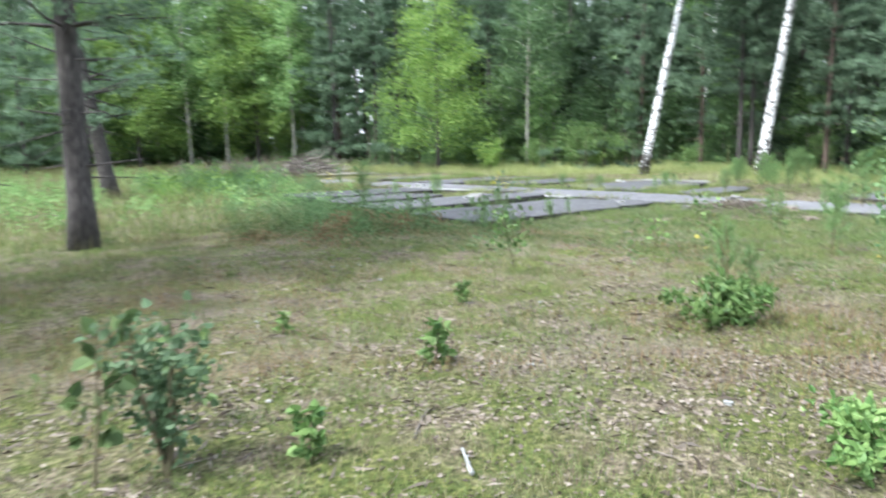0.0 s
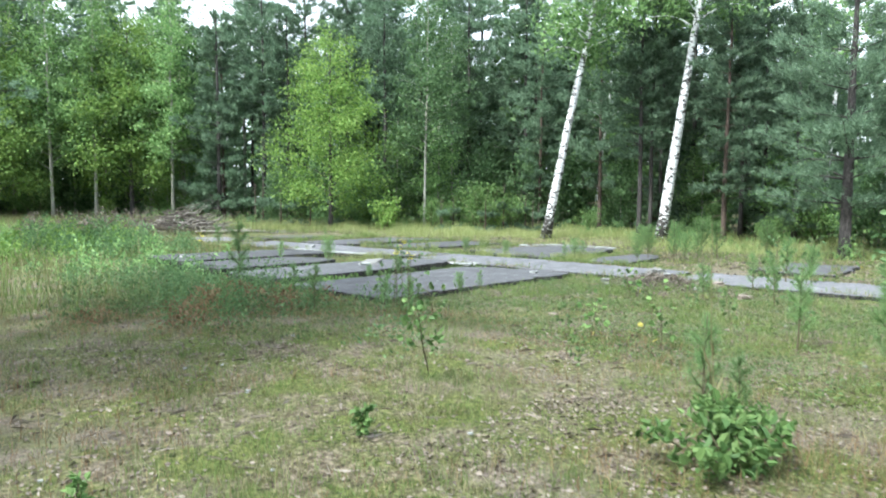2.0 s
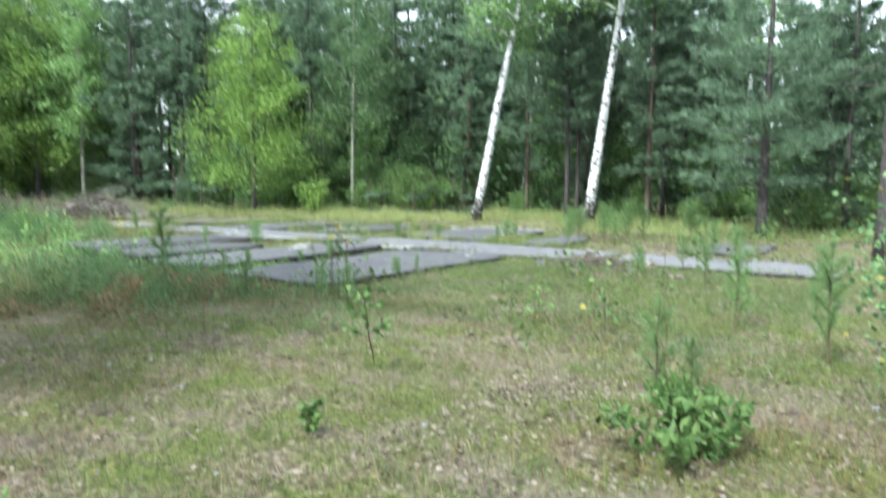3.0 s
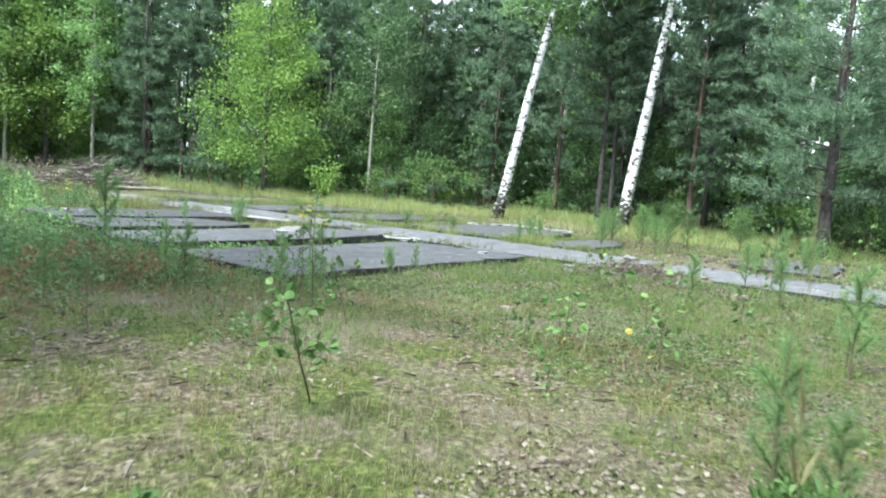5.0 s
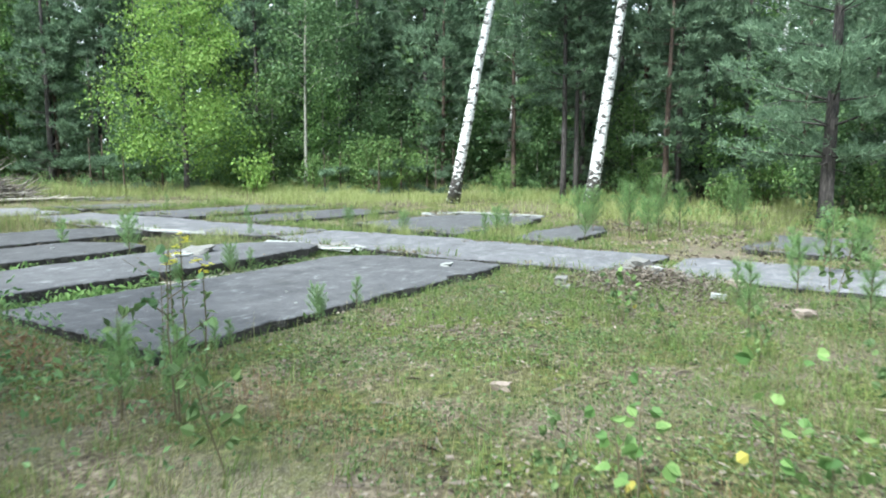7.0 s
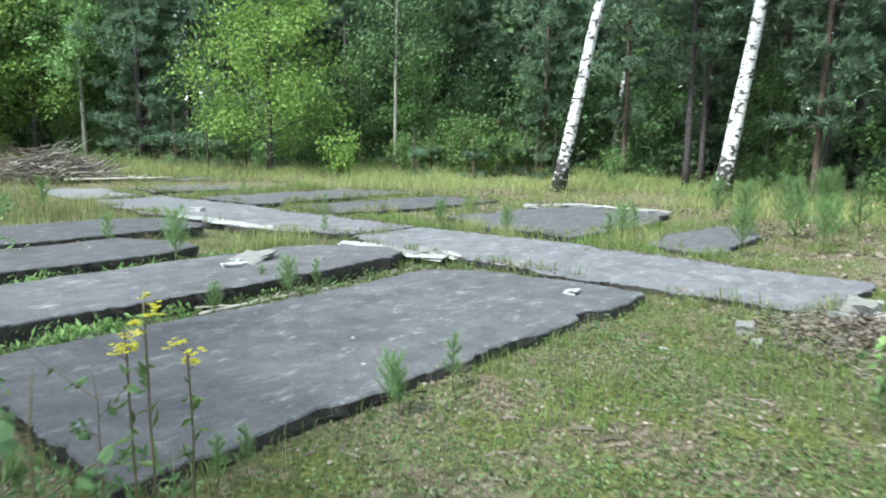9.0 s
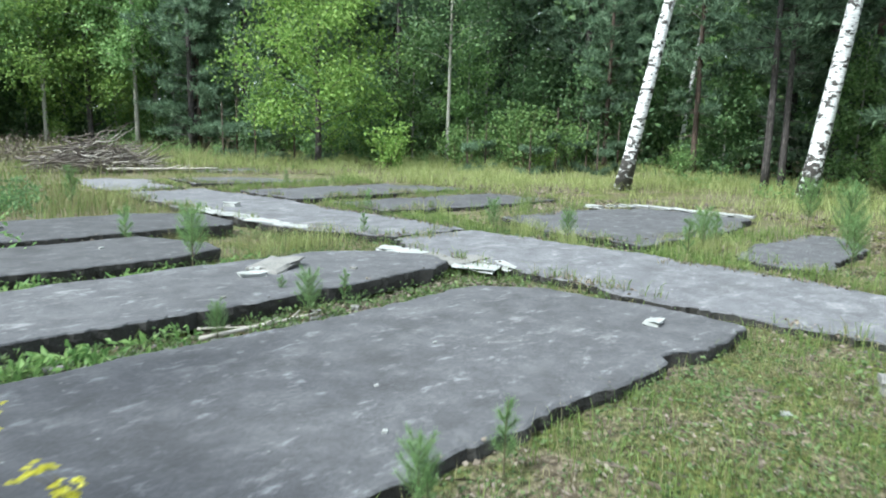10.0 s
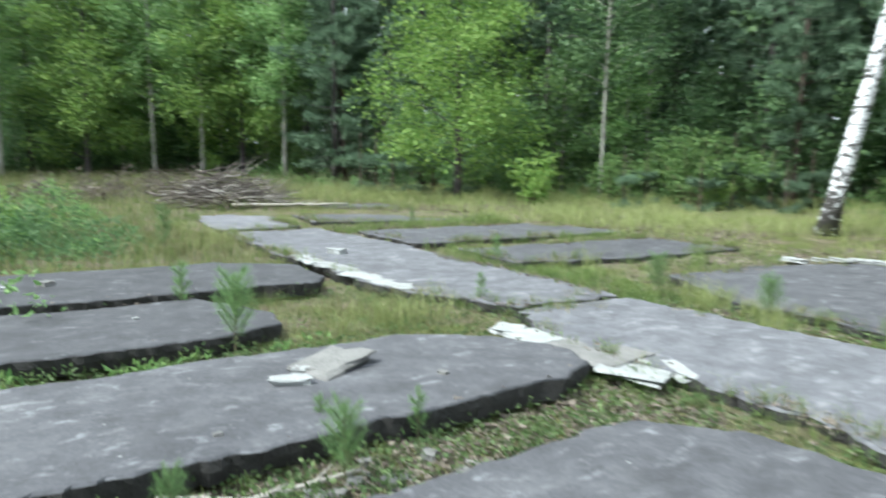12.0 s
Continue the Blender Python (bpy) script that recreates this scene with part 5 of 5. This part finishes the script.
for k in range(15):
    y = 12.75 + k * 0.2
    lay(chunk(80 + k, (random.uniform(0.2, 0.4), random.uniform(0.1, 0.2), 0.05), M_CHIP, "broken_plate", "white crumbled strip along the far slab's edge", "concrete plate", "crumbled slab edge"), 22.66 + 0.05 * math.sin(k * 2.1) - max(0, k - 11) * 0.3, y, 0.03, 90 + random.uniform(-20, 20))
# heap of rubble and dry litter
HEAP = [(14.9, 7.55, 0.34, M_STONE), (15.02, 7.3, 0.24, M_LOG), (14.25, 6.4, 0.16, M_CHIP), (13.95, 5.5, 0.2, M_LOG), (14.2, 8.3, 0.2, M_STONE), (14.7, 7.62, 0.24, M_STONE), (14.78, 7.35, 0.26, M_CHIP), (14.6, 7.2, 0.17, M_STONE), (15.0, 6.95, 0.15, M_STONE), (16.3, 7.65, 0.18, M_CHIP), (16.5, 7.66, 0.13, M_STONE), (13.9, 8.1, 0.12, M_STONE), (14.4, 8.34, 0.09, M_CHIP), (10.3, 7.02, 0.13, M_LOG), (15.1, 6.4, 0.22, M_LOG)]
for k, (x, y, a, m) in enumerate(HEAP):
    lay(chunk(110 + k, (a, a * 0.7, a * (0.62 if a > 0.3 else 0.5)), m, "rubble_stone", "grey lump of concrete rubble in dry grass", "rubble", "rubble by the path"), x, y, gz(x, y) - 0.01, 50 * k)
for k in range(34):
    x, y = 14.6 + random.gauss(0, 0.45), 7.4 + random.gauss(0, 0.45)
    a = random.uniform(0.03, 0.09)
    lay(chunk(130 + k, (a, a * 0.8, a * 0.6), M_LOG if k % 3 == 0 else M_STONE, "rubble_stone", "small piece of concrete rubble in dry grass", "rubble", "rubble by the path"), x, y, gz(x, y) - 0.005, 50 * k)

for k in range(30):
    x, y = random.uniform(10.2, 13.4), random.uniform(12.2, 12.62)
    a = random.uniform(0.04, 0.12)
    lay(chunk(180 + k, (a, a * 0.8, a * 0.5), M_CHIP if k % 4 == 0 else M_STONE, "rubble_stone", "small stone in the gap between two slabs", "rubble", "stones between the slabs"), x, y, gz(x, y), 50 * k)


for k in range(46):
    x, y = random.uniform(1.5, 13.8), random.uniform(1.0, 9.0)
    a = random.uniform(0.025, 0.06)
    lay(chunk(230 + k, (a, a * 0.75, a * 0.4), M_CHIP if k % 2 else M_LOG, "pebble", "small pale stone lying in moss and litter", "stone", "stones in the clearing"), x, y, gz(x, y) + 0.006, 61 * k)


def stick(seed, length, radius, material, name, label, bend=0.06):
    rng = np.random.RandomState(seed)
    b = Build()
    t = np.linspace(0, 1, 9)
    pts = np.stack([t * length - length / 2, np.cumsum(rng.normal(0, bend * length / 6, 9)), radius + np.abs(np.cumsum(rng.normal(0, bend * length / 20, 9)))], 1)
    b.tube(pts, np.linspace(radius, radius * 0.45, 9), 7)
    for k in range(2):
        s = pts[rng.randint(3, 7)]
        e = s + np.array([0.12, rng.uniform(-0.12, 0.12), 0.04]) * length
        b.tube([s, (s + e) / 2, e], [radius * 0.5, radius * 0.4, radius * 0.2], 5)
    return tagged(new(name, b.mesh(name, material, True)), label, "stick")


lay(stick(1, 1.15, 0.022, M_STICK, "stick", "pale bleached stick lying in the gap beside a slab", 0.02), 11.95, 12.42, gz(11.95, 12.42) + 0.06, 3)
lay(stick(2, 0.55, 0.012, M_STICK, "stick", "short bleached stick in herbs between slabs"), 11.75, 12.58, gz(11.75, 12.58) + 0.06, -30)
lay(stick(3, 0.32, 0.014, M_CHIP, "peeled_stick", "short white peeled stick in dry litter"), 2.45, 2.42, gz(2.45, 2.42) + 0.01, 60)
lay(stick(4, 0.8, 0.014, M_TWIG, "stick", "dark fallen twig in dry litter"), 3.0, 1.15, gz(3.0, 1.15), -15)
lay(stick(5, 0.5, 0.01, M_TWIG, "stick", "dark fallen twig in dry litter"), 2.6, 3.0, gz(2.6, 3.0), 40)

# brush pile: every branch a part
pile = tagged(new("brush_pile"), "heap of dry grey branches and twigs on old concrete", "brush pile")
pile.location = (16.5, 29.2, gz(16.5, 29.2))
branch_meshes = []
for k in range(10):
    b = Build()
    r3 = np.random.RandomState(300 + k)
    length = r3.uniform(0.9, 2.3)
    t = np.linspace(0, 1, 8)
    pts = np.stack([t * length - length / 2, np.cumsum(r3.normal(0, 0.05, 8)), np.cumsum(r3.normal(0, 0.03, 8))], 1)
    b.tube(pts, np.linspace(0.024, 0.007, 8), 5)
    for j in range(4):
        s = pts[r3.randint(2, 7)]
        e = s + np.array([r3.uniform(0.2, 0.7), r3.uniform(-0.4, 0.4), r3.uniform(-0.1, 0.3)])
        b.tube([s, (s + e) / 2 + r3.normal(0, 0.03, 3), e], [0.014, 0.01, 0.004], 5, False)
    branch_meshes.append(b.mesh("branch", M_STICK if k in (0, 5) else M_TWIG, True))
for k in range(190):
    br = part("branch", branch_meshes[k % 10], None, pile)
    rr = math.sqrt(random.random())
    a = random.uniform(0, 6.28)
    u, v = 1.45 * rr * math.cos(a), 0.9 * rr * math.sin(a)
    x, y = 0.77 * u + 0.64 * v, -0.64 * u + 0.77 * v
    br.matrix_basis = pose(x, y, 0.05 + (1.05 - rr) * 1.15 * random.random(), random.uniform(0, 360), random.uniform(-14, 14), random.gauss(-20, 40))
lay(stick(6, 2.6, 0.05, M_STICK, "log", "long pale log lying before the brush pile"), 17.6, 27.6, gz(17.6, 27.6) + 0.05, -25)
lay(stick(7, 1.3, 0.06, M_STICK, "log", "short pale log lying on a slab"), 19.2, 28.1, 0.11, 10)

# tall dry stalk by the walk
b = Build()
line = trunk_line(np.random.RandomState(8), 1.62, (0.03, 0.02), 0.01, 12)
b.tube(line, np.linspace(0.0055, 0.0025, 12), 5)
r4 = np.random.RandomState(9)
b.leaves(frames_along(line, r4.uniform(0.95, 1.0, 22)), r4.normal(0, 0.2, (22, 3)) + [0, 0, 1], 0.018, 0.2, 0.006, r4)
b.leaves(frames_along(line, r4.uniform(0.05, 0.4, 5)), r4.normal(0, 0.4, (5, 3)) + [0, 0, 1], 0.25, 0.03, 0.1, r4)
stalk = tagged(new("grass_stalk", b.mesh("grass_stalk", M_STRAW)), "single tall dry reed-grass stalk with a seed head", "grass stalk")
lay(stalk, 6.94, 3.36, gz(6.94, 3.36))

# tall grass tufts in the gaps beside the path slab
rg = np.random.RandomState(77)
c = np.concatenate([around(26, 18.2, 14.3, 0.35, 0.7), around(12, 19.1, 13.2, 0.3, 0.3), around(8, 14.2, 15.6, 0.5, 0.25), around(10, 18.0, 18.0, 0.4, 0.6), around(14, 18.9, 11.6, 0.4, 0.3), around(10, 14.4, 21.8, 0.3, 1.2)])
q = np.repeat(np.concatenate([c, np.zeros((len(c), 1))], 1), 42, 0)
q[:, :2] += rg.normal(0, 0.09, (len(q), 2))
q = q[~on_slab(q[:, 0], q[:, 1], 0.01)]
q[:, 2] = ground_z(q[:, 0], q[:, 1])
lawn("tall_tufts", q, 0.38, 0.008, 0.45, M_SUNGRASS, "tall bright grass tufts in gaps beside the path slab")
for x, y, turn, k in ((27.2, 24.9, 40, 0.8), (29.3, 23.9, 130, 1.05), (30.6, 22.4, 250, 0.9)):
    again(SHRUB, x, y, turn, k)
again(YOUNG_PINE, 28.2, 24.4, 75, 0.75)
again(YOUNG_PINE, 30.4, 21.6, 15, 0.8)
again(BUSHY, 18.5, 9.75, 200, 0.75)
